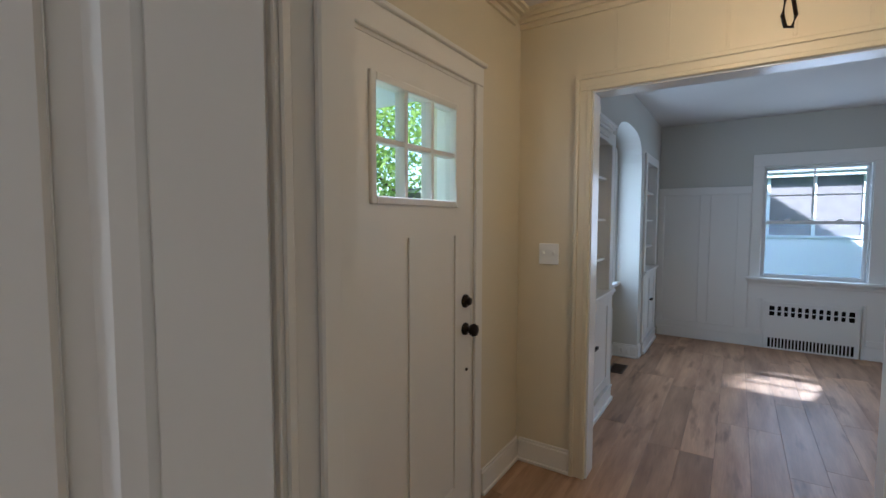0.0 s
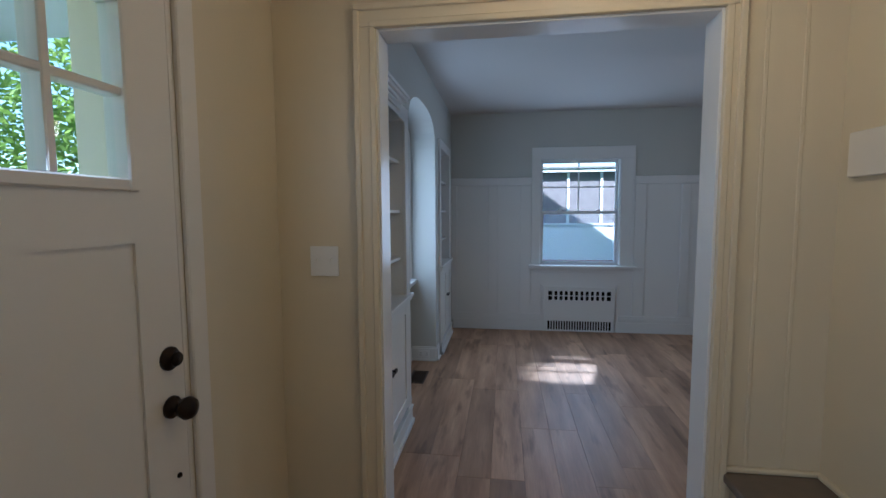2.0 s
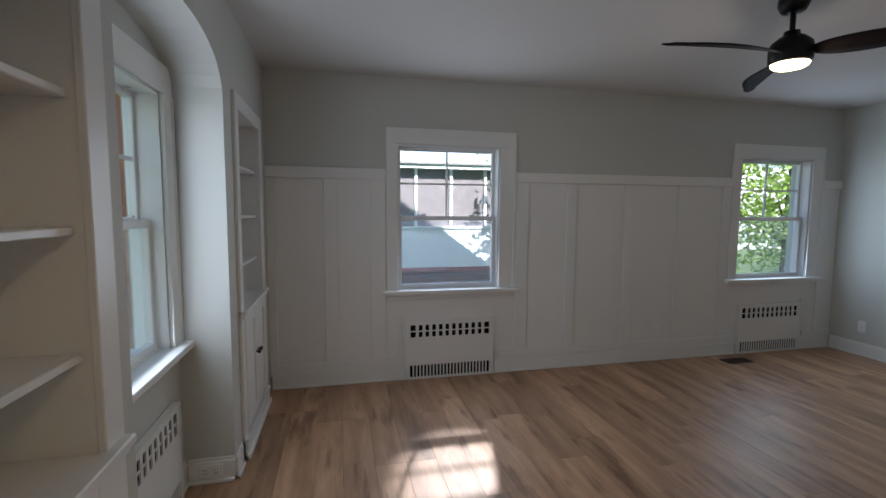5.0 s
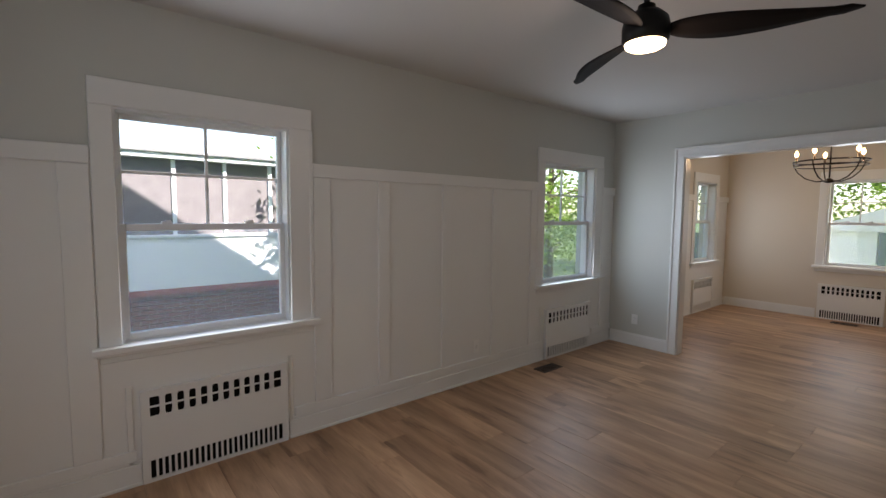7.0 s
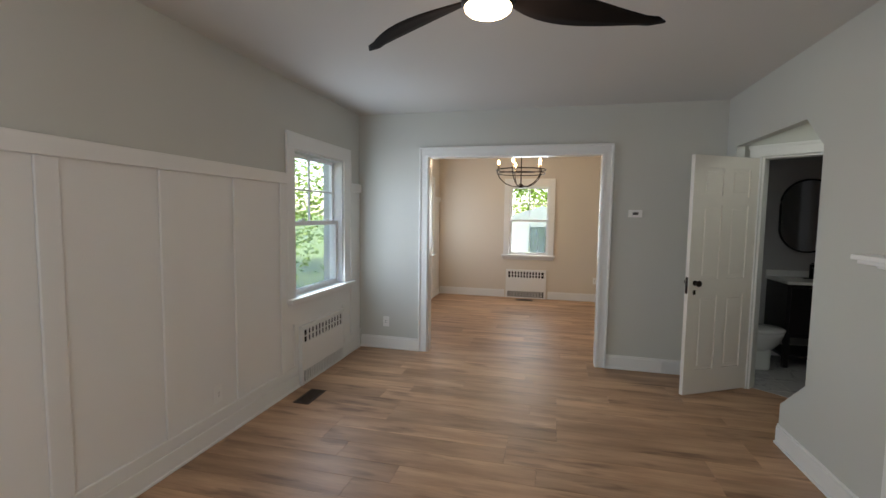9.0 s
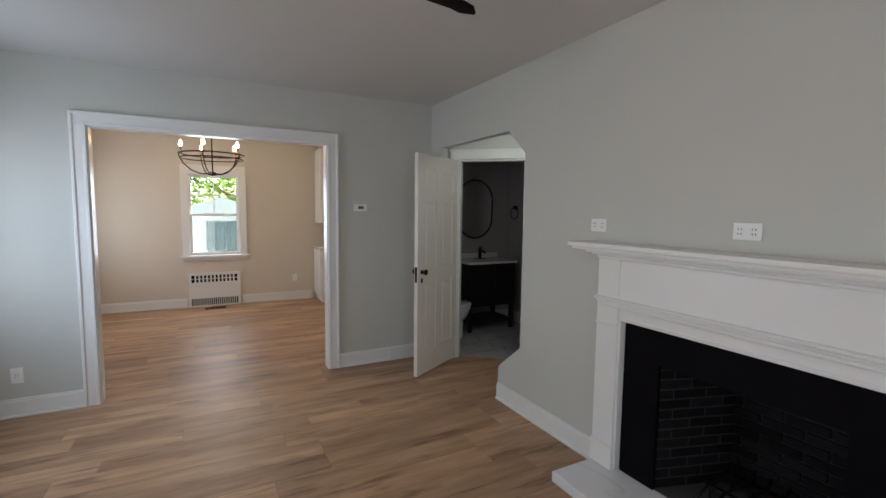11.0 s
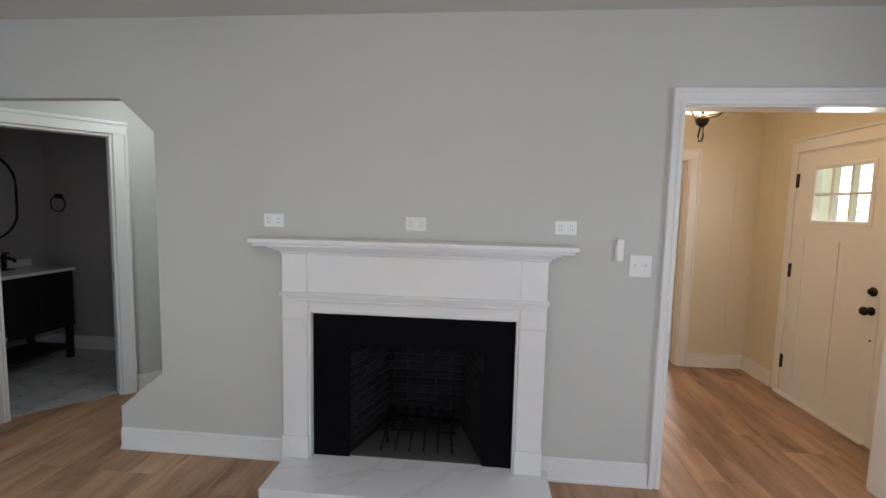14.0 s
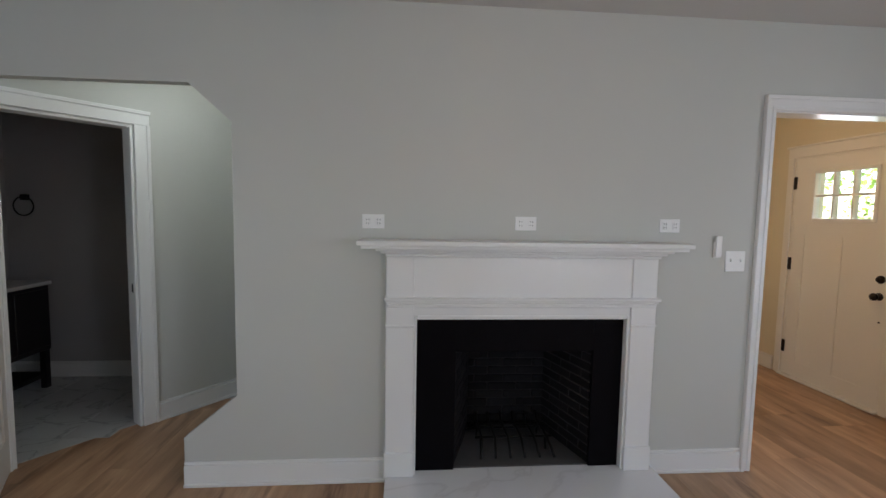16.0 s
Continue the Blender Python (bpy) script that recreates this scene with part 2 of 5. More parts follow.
# outdoors
M_GRASS = mat("lawn_soil", (0.07, 0.115, 0.028), 0.9, vary=0.45, scale=1.3, bump=0.8, bump_scale=40)
M_LEAF = leaf_mat("leaf", (0.27, 0.39, 0.08))
M_LEAFD = leaf_mat("dark_leaf", (0.10, 0.17, 0.035))
M_BARK = mat("bark", (0.13, 0.095, 0.065), 0.9, vary=0.4, scale=9, bump=0.9, bump_scale=25, stretch=(1, 1, 0.2))
M_BRICK = mat("red_brick", (0.30, 0.115, 0.075), 0.85, vary=0.3, scale=12, bump=0.4, random_tint=0.25)
M_MORTAR = mat("mortar", (0.38, 0.34, 0.30), 0.9, vary=0.2, scale=20)
M_SIDING = mat("white_siding", (0.80, 0.83, 0.86), 0.5, vary=0.04)
M_REDSTONE = mat("red_coping", (0.34, 0.10, 0.075), 0.7, vary=0.2)
M_PORCHGLASS = mat("dark_glazing", (0.20, 0.18, 0.19), 0.05, vary=0.2, spec=0.8)
M_ROOF = mat("grey_shingles", (0.22, 0.22, 0.23), 0.9, vary=0.3, scale=14, bump=0.6)
M_ROAD = mat("asphalt", (0.055, 0.055, 0.058), 0.9, vary=0.25, scale=25)
M_FENCE = mat("weathered_fence", (0.20, 0.22, 0.20), 0.8, vary=0.25, scale=5, stretch=(1, 1, 0.2))
M_SHED = mat("teal_grey_boards", (0.13, 0.17, 0.18), 0.7, vary=0.2, scale=6, stretch=(1, 1, 0.2))
M_CANVAS = mat("white_canvas", (0.82, 0.82, 0.80), 0.8, vary=0.04)

# ---- mesh helpers ----


def box(bm, x0, x1, y0, y1, z0, z1):
    v = [bm.verts.new((x, y, z)) for x in (x0, x1) for y in (y0, y1) for z in (z0, z1)]
    for f in ((0, 1, 3, 2), (4, 6, 7, 5), (0, 4, 5, 1), (2, 3, 7, 6), (0, 2, 6, 4), (1, 5, 7, 3)):
        bm.faces.new([v[i] for i in f])


def boxes(*rows, bevel=0.0, seg=1):
    bm = bmesh.new()
    for r in rows:
        box(bm, *r)
    if bevel:
        bmesh.ops.bevel(bm, geom=bm.edges[:], offset=bevel, segments=seg, affect="EDGES", profile=0.6)
    return bm


def rod(bm, a, b, r0, r1=None, n=10):
    a, b = Vector(a), Vector(b)
    m = Matrix.Translation((a + b) / 2) @ (b - a).to_track_quat("Z", "Y").to_matrix().to_4x4()
    bmesh.ops.create_cone(bm, cap_ends=True, segments=n, radius1=r0, radius2=r0 if r1 is None else r1, depth=(b - a).length, matrix=m)


def lathe(profile, n=20, at=(0, 0, 0)):
    bm = bmesh.new()
    rings = []
    for r, z in profile:
        rings.append([bm.verts.new((at[0] + max(r, 1e-4) * math.cos(2 * math.pi * k / n), at[1] + max(r, 1e-4) * math.sin(2 * math.pi * k / n), at[2] + z)) for k in range(n)])
    for i in range(len(rings) - 1):
        for k in range(n):
            bm.faces.new((rings[i][k], rings[i][(k + 1) % n], rings[i + 1][(k + 1) % n], rings[i + 1][k]))
    bm.faces.new(rings[0][::-1])
    bm.faces.new(rings[-1])
    for f in bm.faces:
        f.smooth = True
    return bm


def tube(points, r, n=8, closed=False):
    """A round bar along a polyline."""
    bm = bmesh.new()
    pts = [Vector(p) for p in points]
    rings = []
    for i, p in enumerate(pts):
        if closed:
            d = pts[(i + 1) % len(pts)] - pts[i - 1]
        else:
            d = pts[min(i + 1, len(pts) - 1)] - pts[max(i - 1, 0)]
        q = d.to_track_quat("Z", "Y")
        rings.append([bm.verts.new(p + q @ Vector((r * math.cos(2 * math.pi * k / n), r * math.sin(2 * math.pi * k / n), 0))) for k in range(n)])
    for i in range(len(rings) if closed else len(rings) - 1):
        a, b = rings[i], rings[(i + 1) % len(rings)]
        for k in range(n):
            bm.faces.new((a[k], a[(k + 1) % n], b[(k + 1) % n], b[k])).smooth = True
    if not closed:
        bm.faces.new(rings[0][::-1])
        bm.faces.new(rings[-1])
    return bm


def prism(outline, axis, lo, hi):
    """An outline in the plane across the axis, drawn out from lo to hi."""
    bm = bmesh.new()

    def put(p, h):
        return {"x": (h, p[0], p[1]), "y": (p[0], h, p[1]), "z": (p[0], p[1], h)}[axis]

    a = [bm.verts.new(put(p, lo)) for p in outline]
    b = [bm.verts.new(put(p, hi)) for p in outline]
    n = len(outline)
    bm.faces.new(a[::-1])
    bm.faces.new(b)
    for k in range(n):
        bm.faces.new((a[k], a[(k + 1) % n], b[(k + 1) % n], b[k]))
    bmesh.ops.recalc_face_normals(bm, faces=bm.faces[:])
    return bm


def mesh_of(name, bm, material):
    bmesh.ops.recalc_face_normals(bm, faces=bm.faces[:])
    me = bpy.data.meshes.new(name)
    bm.to_mesh(me)
    bm.free()
    me.materials.append(material)
    return me


def part(name, bm, material, parent=None, label="", shadow=True):
    ob = new(name, mesh_of(name, bm, material) if isinstance(bm, bmesh.types.BMesh) else bm)
    if parent:
        ob.parent = parent
    if label:
        ob["label"] = label
    if not shadow:
        ob.visible_shadow = False
    return ob


def thing(name, m, label, category, group="", kind=""):
    ob = new(name)
    ob.empty_display_size = 0.1
    ob.matrix_world = m
    return tagged(ob, label, category, group, kind)


def struct(name, bm, material, label, category):
    return tagged(part(name, bm, material), label, category, kind="structure")


def wall_boxes(axis, lo, hi, s0, s1, z0, z1, holes=()):
    """Boxes of a wall that runs along the axis from s0 to s1, with holes (a, b, bottom, top)."""
    rows = []

    def add(a, b, c, d):
        if b - a > 1e-4 and d - c > 1e-4:
            rows.append((a, b, lo, hi, c, d) if axis == "x" else (lo, hi, a, b, c, d))

    at = s0
    for a, b, c, d in sorted(holes):
        add(at, a, z0, z1)
        add(a, b, z0, c)
        add(a, b, d, z1)
        at = b
    add(at, s1, z0, z1)
    return boxes(*rows)

# ---- setting: walls, ceilings ----
WT = 0.22
W1, W2, WN = (0.36, 1.27), (3.87, 4.78), (7.52, 8.28)      # north windows, clear width
WE, WW, WS = (3.82, 4.52), (3.64, 4.46), (-2.98, -2.16)    # east, niche and parlour windows
Z0, Z1 = 0.79, 2.04
struct("wall_north", wall_boxes("x", LY1, LY1 + WT, -1.25, 5.24, GROUND, 2.9, [(*W1, Z0, Z1), (*W2, Z0, Z1)]), M_GREY, "light grey painted outer wall of the living room", "wall")
struct("wall_dining_north", wall_boxes("x", LY1, LY1 + WT, 5.24, DX1 + WT, GROUND, 2.9, [(*WN, Z0, Z1)]), M_BEIGE, "warm greige painted outer wall of the dining room", "wall")
struct("wall_dining_east", wall_boxes("y", DX1, DX1 + WT, DY0 - 0.2, LY1, GROUND, 2.9, [(*WE, Z0, Z1)]), M_BEIGE, "warm greige painted end wall of the dining room", "wall")
struct("wall_dining_south", wall_boxes("x", DY0 - 0.12, DY0, DX0 - 0.06, DX1, 0, CEIL), M_BEIGE, "warm greige painted side wall of the dining room", "wall")
struct("wall_west", wall_boxes("y", NX0 - 0.16, NX0, 2.14, LY1, GROUND, 2.9, [(*WW, Z0, Z1)]), M_GREY, "light grey painted front wall behind the niche", "wall")
struct("wall_entry_west", wall_boxes("y", FX0 - WT, EX0, -0.03, 2.14, GROUND, 2.9, [(0.61, 1.54, 0, 2.075)]), M_CREAM, "cream painted front wall of the entry", "wall")
struct("wall_parlour_west", wall_boxes("y", FX0 - WT, FX0, -3.8, -0.03, GROUND, 2.9, [(*WS, Z0, Z1)]), M_BEIGE, "pale painted front wall of the parlour", "wall")
struct("wall_parlour_south", wall_boxes("x", -3.92, -3.8, FX0 - WT, 3.0, 0, 2.9), M_BEIGE, "pale painted parlour wall", "wall")
struct("wall_parlour_east", wall_boxes("y", 2.4, 2.52, -3.8, 0.05, 0, 2.9), M_BEIGE, "pale painted parlour wall", "wall")
struct("wall_parlour_north", wall_boxes("x", -0.05, -0.01, FX0, 2.4, 0, 2.9, [(-0.30, 0.60, 0, 2.08)]), M_BEIGE, "pale painted parlour wall with a doorway", "wall")
struct("wall_entry_south", wall_boxes("x", -0.01, FY0, FX0, FX1 + 0.1, 0, 2.9, [(-0.30, 0.60, 0, 2.08)]), M_CREAM, "cream painted entry wall with a doorway", "wall")
struct("wall_entry_east", wall_boxes("y", FX1, FX1 + 0.1, FY0, FY1, 0, 2.9), M_CREAM, "cream painted entry wall beside the landing", "wall")
struct("wall_entry_north", wall_boxes("x", FY1, 2.142, FX0, FX1 + 0.1, 0, 2.9, [(-0.535, 0.68, 0, 2.115)]), M_CREAM, "cream painted entry wall with a cased opening", "wall")

# south wall of the living room: cased opening, firebox, and the chamfered arch to the bathroom
bm = wall_boxes("x", 2.142, LY0, FX0, 3.63, 0, 2.9, [(-0.535, 0.68, 0, 2.115), (1.60, 2.52, 0, 0.82)])
box(bm, 3.63, 5.18, 2.142, LY0, 2.14, 2.9)
box(bm, 4.95, 5.18, 2.142, LY0, 0, 2.14)
for tri in (((3.63, 2.14), (3.63, 1.95), (3.84, 2.14)), ((3.63, 0), (3.91, 0), (3.91, 0.27), (3.63, 0.50))):
    other = prism(tri, "y", 2.142, LY0)
    me = bpy.data.meshes.new("t")
    other.to_mesh(me)
    other.free()
    bm.from_mesh(me)
struct("wall_fireplace", bm, M_GREY, "light grey wall with fireplace, cased opening and clipped arch", "wall")

struct("wall_east", wall_boxes("y", 5.18, 5.24, 2.14, LY1, 0, 2.9, [(3.27, 5.05, 0, 2.13)]), M_GREY, "light grey wall with a wide cased opening", "wall")
struct("wall_dining_west", wall_boxes("y", 5.24, DX0, DY0, LY1, 0, 2.9, [(3.27, 5.05, 0, 2.13)]), M_BEIGE, "greige wall with a wide cased opening", "wall")

# inner west wall with the arched niche and bookcase recesses
NY0, NY1 = 3.42, 4.58
nb = wall_boxes("y", LX0 - 0.05, LX0, LY0, LY1, 0, 2.9, [(2.26, 3.27, 0.10, 2.085), (NY0, NY1, 0, 2.30), (4.79, 5.56, 0.10, 2.085)])
arch = []
for k in range(17):
    a = math.pi * k / 16
    c, s = math.cos(a), math.sin(a)
    arch.append(((NY0 + NY1) / 2 - (NY1 - NY0) / 2 * math.copysign(abs(c) ** 0.8, c), 2.02 + 0.27 * abs(s) ** 0.75))
for k in range(16):
    (ya, za), (yb, zb) = arch[k], arch[k + 1]
    if yb - ya > 1e-5:
        o = prism(((ya, za), (yb, zb), (yb, 2.302), (ya, 2.302)), "x", LX0 - 0.05, LX0)
        me = bpy.data.meshes.new("t")
        o.to_mesh(me)
        o.free()
        nb.from_mesh(me)
struct("wall_niche", nb, M_GREY, "light grey wall with an arched window niche", "wall")
jamb = bmesh.new()
box(jamb, NX0, LX0 - 0.05, NY0 - 0.03, NY0, 0, 2.02)
box(jamb, NX0, LX0 - 0.05, NY1, NY1 + 0.03, 0, 2.02)
prev = None
for y, z in arch:
    row = [jamb.verts.new((x, yy, zz)) for x in (NX0, LX0 - 0.05) for yy, zz in ((y, z), (y, z + 0.03))]
    if prev:
        jamb.faces.new((prev[0], prev[2], row[2], row[0]))
        jamb.faces.new((prev[1], row[1], row[3], prev[3]))
    prev = row
struct("niche_lining", jamb, M_GREY, "light grey curved lining of the niche", "wall")

struct("ceiling", boxes((LX0 - 0.35, 5.24, 2.142, LY1, CEIL, CEIL + 0.12)), M_CEIL, "smooth off-white painted ceiling", "ceiling")
struct("ceiling_dining", boxes((5.24, DX1, DY0 - 0.12, LY1, CEIL, CEIL + 0.12)), M_CEIL, "smooth off-white painted ceiling", "ceiling")
struct("ceiling_entry", boxes((FX0, FX1 + 0.1, -0.03, FY1, FCEIL, FCEIL + 0.12)), M_CEIL, "off-white painted entry ceiling", "ceiling")
struct("ceiling_parlour", boxes((FX0, 2.4, -3.8, -0.05, CEIL, CEIL + 0.12)), M_CEIL, "off-white painted parlour ceiling", "ceiling")
struct("roof_deck", boxes((-1.3, 9.1, -4.0, 6.1, 2.9, 3.0)), M_ROOF, "flat grey roof deck over the house", "roof")
struct("roof", prism([(-1.6, 3.001), (1.6, 6.65), (6.47, 3.001), (6.58, 3.001), (1.6, 6.73), (-1.67, 3.001)], "y", -4.0, 5.9), M_ROOF, "grey shingled gable roof over the house", "roof")
struct("wall_gable", prism([(-1.6, 3.001), (6.58, 3.001), (1.6, 6.73)], "y", 5.9, 6.1), M_SIDING, "white panelled gable end under the roof", "wall")
struct("floor", boxes((FX0 - 0.2, DX1 + 0.1, -3.9, LY1 + 0.1, -0.2, -0.012)), M_DARK, "subfloor under the planks", "floor")

# ---- trim ----


def trim(name, rows, label="white painted wood trim", bevel=0.004, material=None):
    return struct(name, boxes(*rows, bevel=bevel), material or M_WHITE, label, "trim")


def baseboard(name, axis, face, out, s0, s1, material=None):
    """A two-step skirting on the wall face; out is the way into the room."""
    rows = []
    for d, z0, z1 in ((0.016, 0, 0.12), (0.010, 0.12, 0.138), (0.026, 0, 0.018)):
        lo, hi = sorted((face, face + out * d))
        rows.append((s0, s1, lo, hi, z0, z1) if axis == "x" else (lo, hi, s0, s1, z0, z1))
    return trim(name, rows, "white painted baseboard", 0.003, material)


baseboard("baseboard", "x", LY0, 1, 0.736, 1.33)
baseboard("baseboard", "x", LY0, 1, 2.83, 3.91)
baseboard("baseboard", "y", 5.18, -1, 2.22, 3.18)
baseboard("baseboard", "y", 5.18, -1, 5.14, 5.82)
baseboard("baseboard", "y", LX0, 1, 4.58, 4.72)
baseboard("baseboard", "y", NX0, 1, NY0, 3.66)
baseboard("baseboard", "y", NX0, 1, 4.45, NY1)
baseboard("baseboard", "x", NY1, -1, NX0 + 0.02, LX0)
baseboard("baseboard", "x", NY0, 1, NX0 + 0.02, LX0)
for a, b in ((LX0 + 0.02, 0.42), (1.24, 3.90), (4.74, 5.16)):
    baseboard("baseboard", "x", LY1 - 0.008, -1, a, b)
baseboard("baseboard", "x", LY1 - 0.008, -1, DX0, 7.48)
baseboard("baseboard", "x", LY1 - 0.008, -1, 8.30, 8.78)
baseboard("baseboard", "y", DX1, -1, 4.58, 5.82)
baseboard("baseboard", "y", DX1, -1, 2.70, 3.80)
baseboard("baseboard", "x", FY1, -1, EX0 + 0.02, -0.612, M_DOOR)
baseboard("baseboard", "y", EX0, 1, 1.63, FY1, M_DOOR)
baseboard("baseboard", "y", EX0, 1, FY0, 0.52, M_DOOR)
baseboard("baseboard", "x", FY0, 1, EX0 + 0.02, -0.395, M_DOOR)
baseboard("baseboard", "x", LY0, 1, LX0 + 0.03, -0.612)
baseboard("baseboard", "y", FX0, 1, -3.8, -3.0)


def cased_opening(name, axis, lo, hi, s0, s1, top, lo_mat, hi_mat, jamb_mat, w=0.092, wr=0.0):
    """Jambs and head of an opening through a wall, with casing on both faces."""
    def row(a, b, c, d, e, f):
        return (a, b, c, d, e, f) if axis == "x" else (c, d, a, b, e, f)
    t = 0.016
    trim(name + "_jamb", [row(s0 - 0.001, s0 + t, lo - 0.002, hi + 0.002, 0, top), row(s1 - t, s1 + 0.001, lo - 0.002, hi + 0.002, 0, top),
                          row(s0 + t, s1 - t, lo - 0.002, hi + 0.002, top - t, top + 0.001)], "glossy white painted door lining", 0.002, jamb_mat)
    for face, out, m in ((lo, -1, lo_mat), (hi, 1, hi_mat)):
        rows = []
        for k, d in ((0, 0.018), (1, 0.028), (2, 0.023)):
            a, b = sorted((face, face + out * d))
            (l0, l1), (r0, r1) = [((-0.004, q - 0.004), (q - 0.022, q), (-0.007, 0.016))[k] for q in (w, wr or w)]
            rows += [row(s0 - l1, s0 - l0, a, b, 0, top + l0), row(s1 + r0, s1 + r1, a, b, 0, top + l0),
                     row(s0 - l1, s1 + r1, a, b, top + l0, top + l1)]
        trim(name + "_casing", rows, "white moulded door casing", 0.003, m)


M_JAMB = mat("gloss_trim_paint", (0.80, 0.80, 0.79), 0.24, vary=0.02, scale=3, bump=0.05, bump_scale=30)
cased_opening("door_1", "x", FY1, LY0, -0.535, 0.68, 2.115, M_CREAM, M_WHITE, M_JAMB, 0.076, 0.055)
cased_opening("door_2", "y", 5.18, DX0, 3.27, 5.05, 2.13, M_WHITE, M_WHITE, M_JAMB)
trim("door_3_stop", [(-0.2845, -0.272, 0.002, 0.034, 0, 2.05), (-0.2845, -0.279, -0.045, -0.030, 0, 2.05)], "white door stop on the jamb", 0.003, M_DOOR)
cased_opening("door_3", "x", -0.05, FY0, -0.30, 0.60, 2.08, M_DOOR, M_DOOR, M_DOOR)

# grooved panelling strips of the entry
def strip(x0, x1, y0, y1, z0, z1):
    trim("panel_strip", [(x0, x1, y0, y1, z0, z1)], "thin cream cover strip between wall panels", 0.002, M_CREAM)


TOP = FCEIL - 0.09
for x in (0.80, 0.92):
    strip(x, x + 0.014, FY1 - 0.004, FY1, 0.14 if x < 0 else 0.49, TOP)
for k in range(5):
    strip(-0.42 + 0.24 * k, -0.406 + 0.24 * k, FY1 - 0.003, FY1, 2.21, TOP)
for y in (0.30,):
    strip(EX0, EX0 + 0.0025, y, y + 0.014, 0.14, TOP)
strip(-0.75, -0.736, FY0, FY0 + 0.005, 0.14, TOP)
for y in (0.5, 1.0, 1.5):
    strip(FX1 - 0.005, FX1, y, y + 0.014, 0.49, TOP)
crown = bmesh.new()
for d, h in ((0.085, 0.018), (0.060, 0.036), (0.035, 0.056), (0.015, 0.085)):
    box(crown, EX0, FX1, FY1 - d, FY1, FCEIL - h, FCEIL)
    box(crown, EX0, EX0 + d, FY0, FY1 - 0.09, FCEIL - h - 0.001, FCEIL)
    box(crown, EX0 + 0.09, FX1, FY0, FY0 + d, FCEIL - h, FCEIL)
    box(crown, FX1 - d, FX1, FY0 + 0.09, FY1 - 0.09, FCEIL - h - 0.001, FCEIL)
struct("entry_crown", crown, M_CREAM, "cream stepped crown moulding of the entry", "trim")

# board-and-batten wainscot of the north wall
FIELD = 0.006
y = LY1
panels = []
for a, b in ((LX0, W1[0] - 0.10), (W1[1] + 0.15, W2[0] - 0.11), (W2[1] + 0.15, 5.18)):
    panels.append((a, b, y - FIELD, y, 0.1, 1.76))
panels += [(W1[0] - 0.10, W1[1] + 0.15, y - FIELD, y, 0.1, 0.72), (W2[0] - 0.11, W2[1] + 0.15, y - FIELD, y, 0.1, 0.72)]
panels += [(DX0, WN[0] - 0.1, y - FIELD, y, 0.1, 1.76), (WN[1] + 0.1, DX1, y - FIELD, y, 0.1, 1.76), (WN[0] - 0.1, WN[1] + 0.1, y - FIELD, y, 0.1, 0.72)]
trim("wainscot_field", panels, "white painted wainscot panel field", 0)
rails = [(LX0, W1[0] - 0.102), (W1[1] + 0.152, W2[0] - 0.112), (W2[1] + 0.152, 5.18), (DX0, WN[0] - 0.102), (WN[1] + 0.102, DX1)]
trim("wainscot_rail", [(a, b, y - 0.030, y - FIELD, 1.74, 1.83) for a, b in rails], "white painted wainscot top rail")
trim("wainscot_foot", [(a, b, y - 0.022, y - FIELD, 0.137, 0.20) for a, b in ((LX0, 0.40), (1.28, 3.88), (4.78, 5.18))], "white painted wainscot bottom rail")
for a, b in ((LX0, LX0 + 0.07), (-0.25, -0.14), (0.13, 0.255), (1.425, 1.55), (1.93, 2.03), (2.54, 2.645), (3.13, 3.22), (3.66, 3.755), (4.935, 5.02)):
    trim("wainscot_batten", [(a, b, y - 0.022, y - FIELD, 0.20, 1.74)], "white painted wainscot batten", 0.004)
for a in (0.36, 1.24, 3.84, 4.74):
    trim("wainscot_batten", [(a, a + 0.03, y - 0.018, y - FIELD, 0.02, 0.56)], "white painted wainscot batten", 0.004)

# ---- windows ----


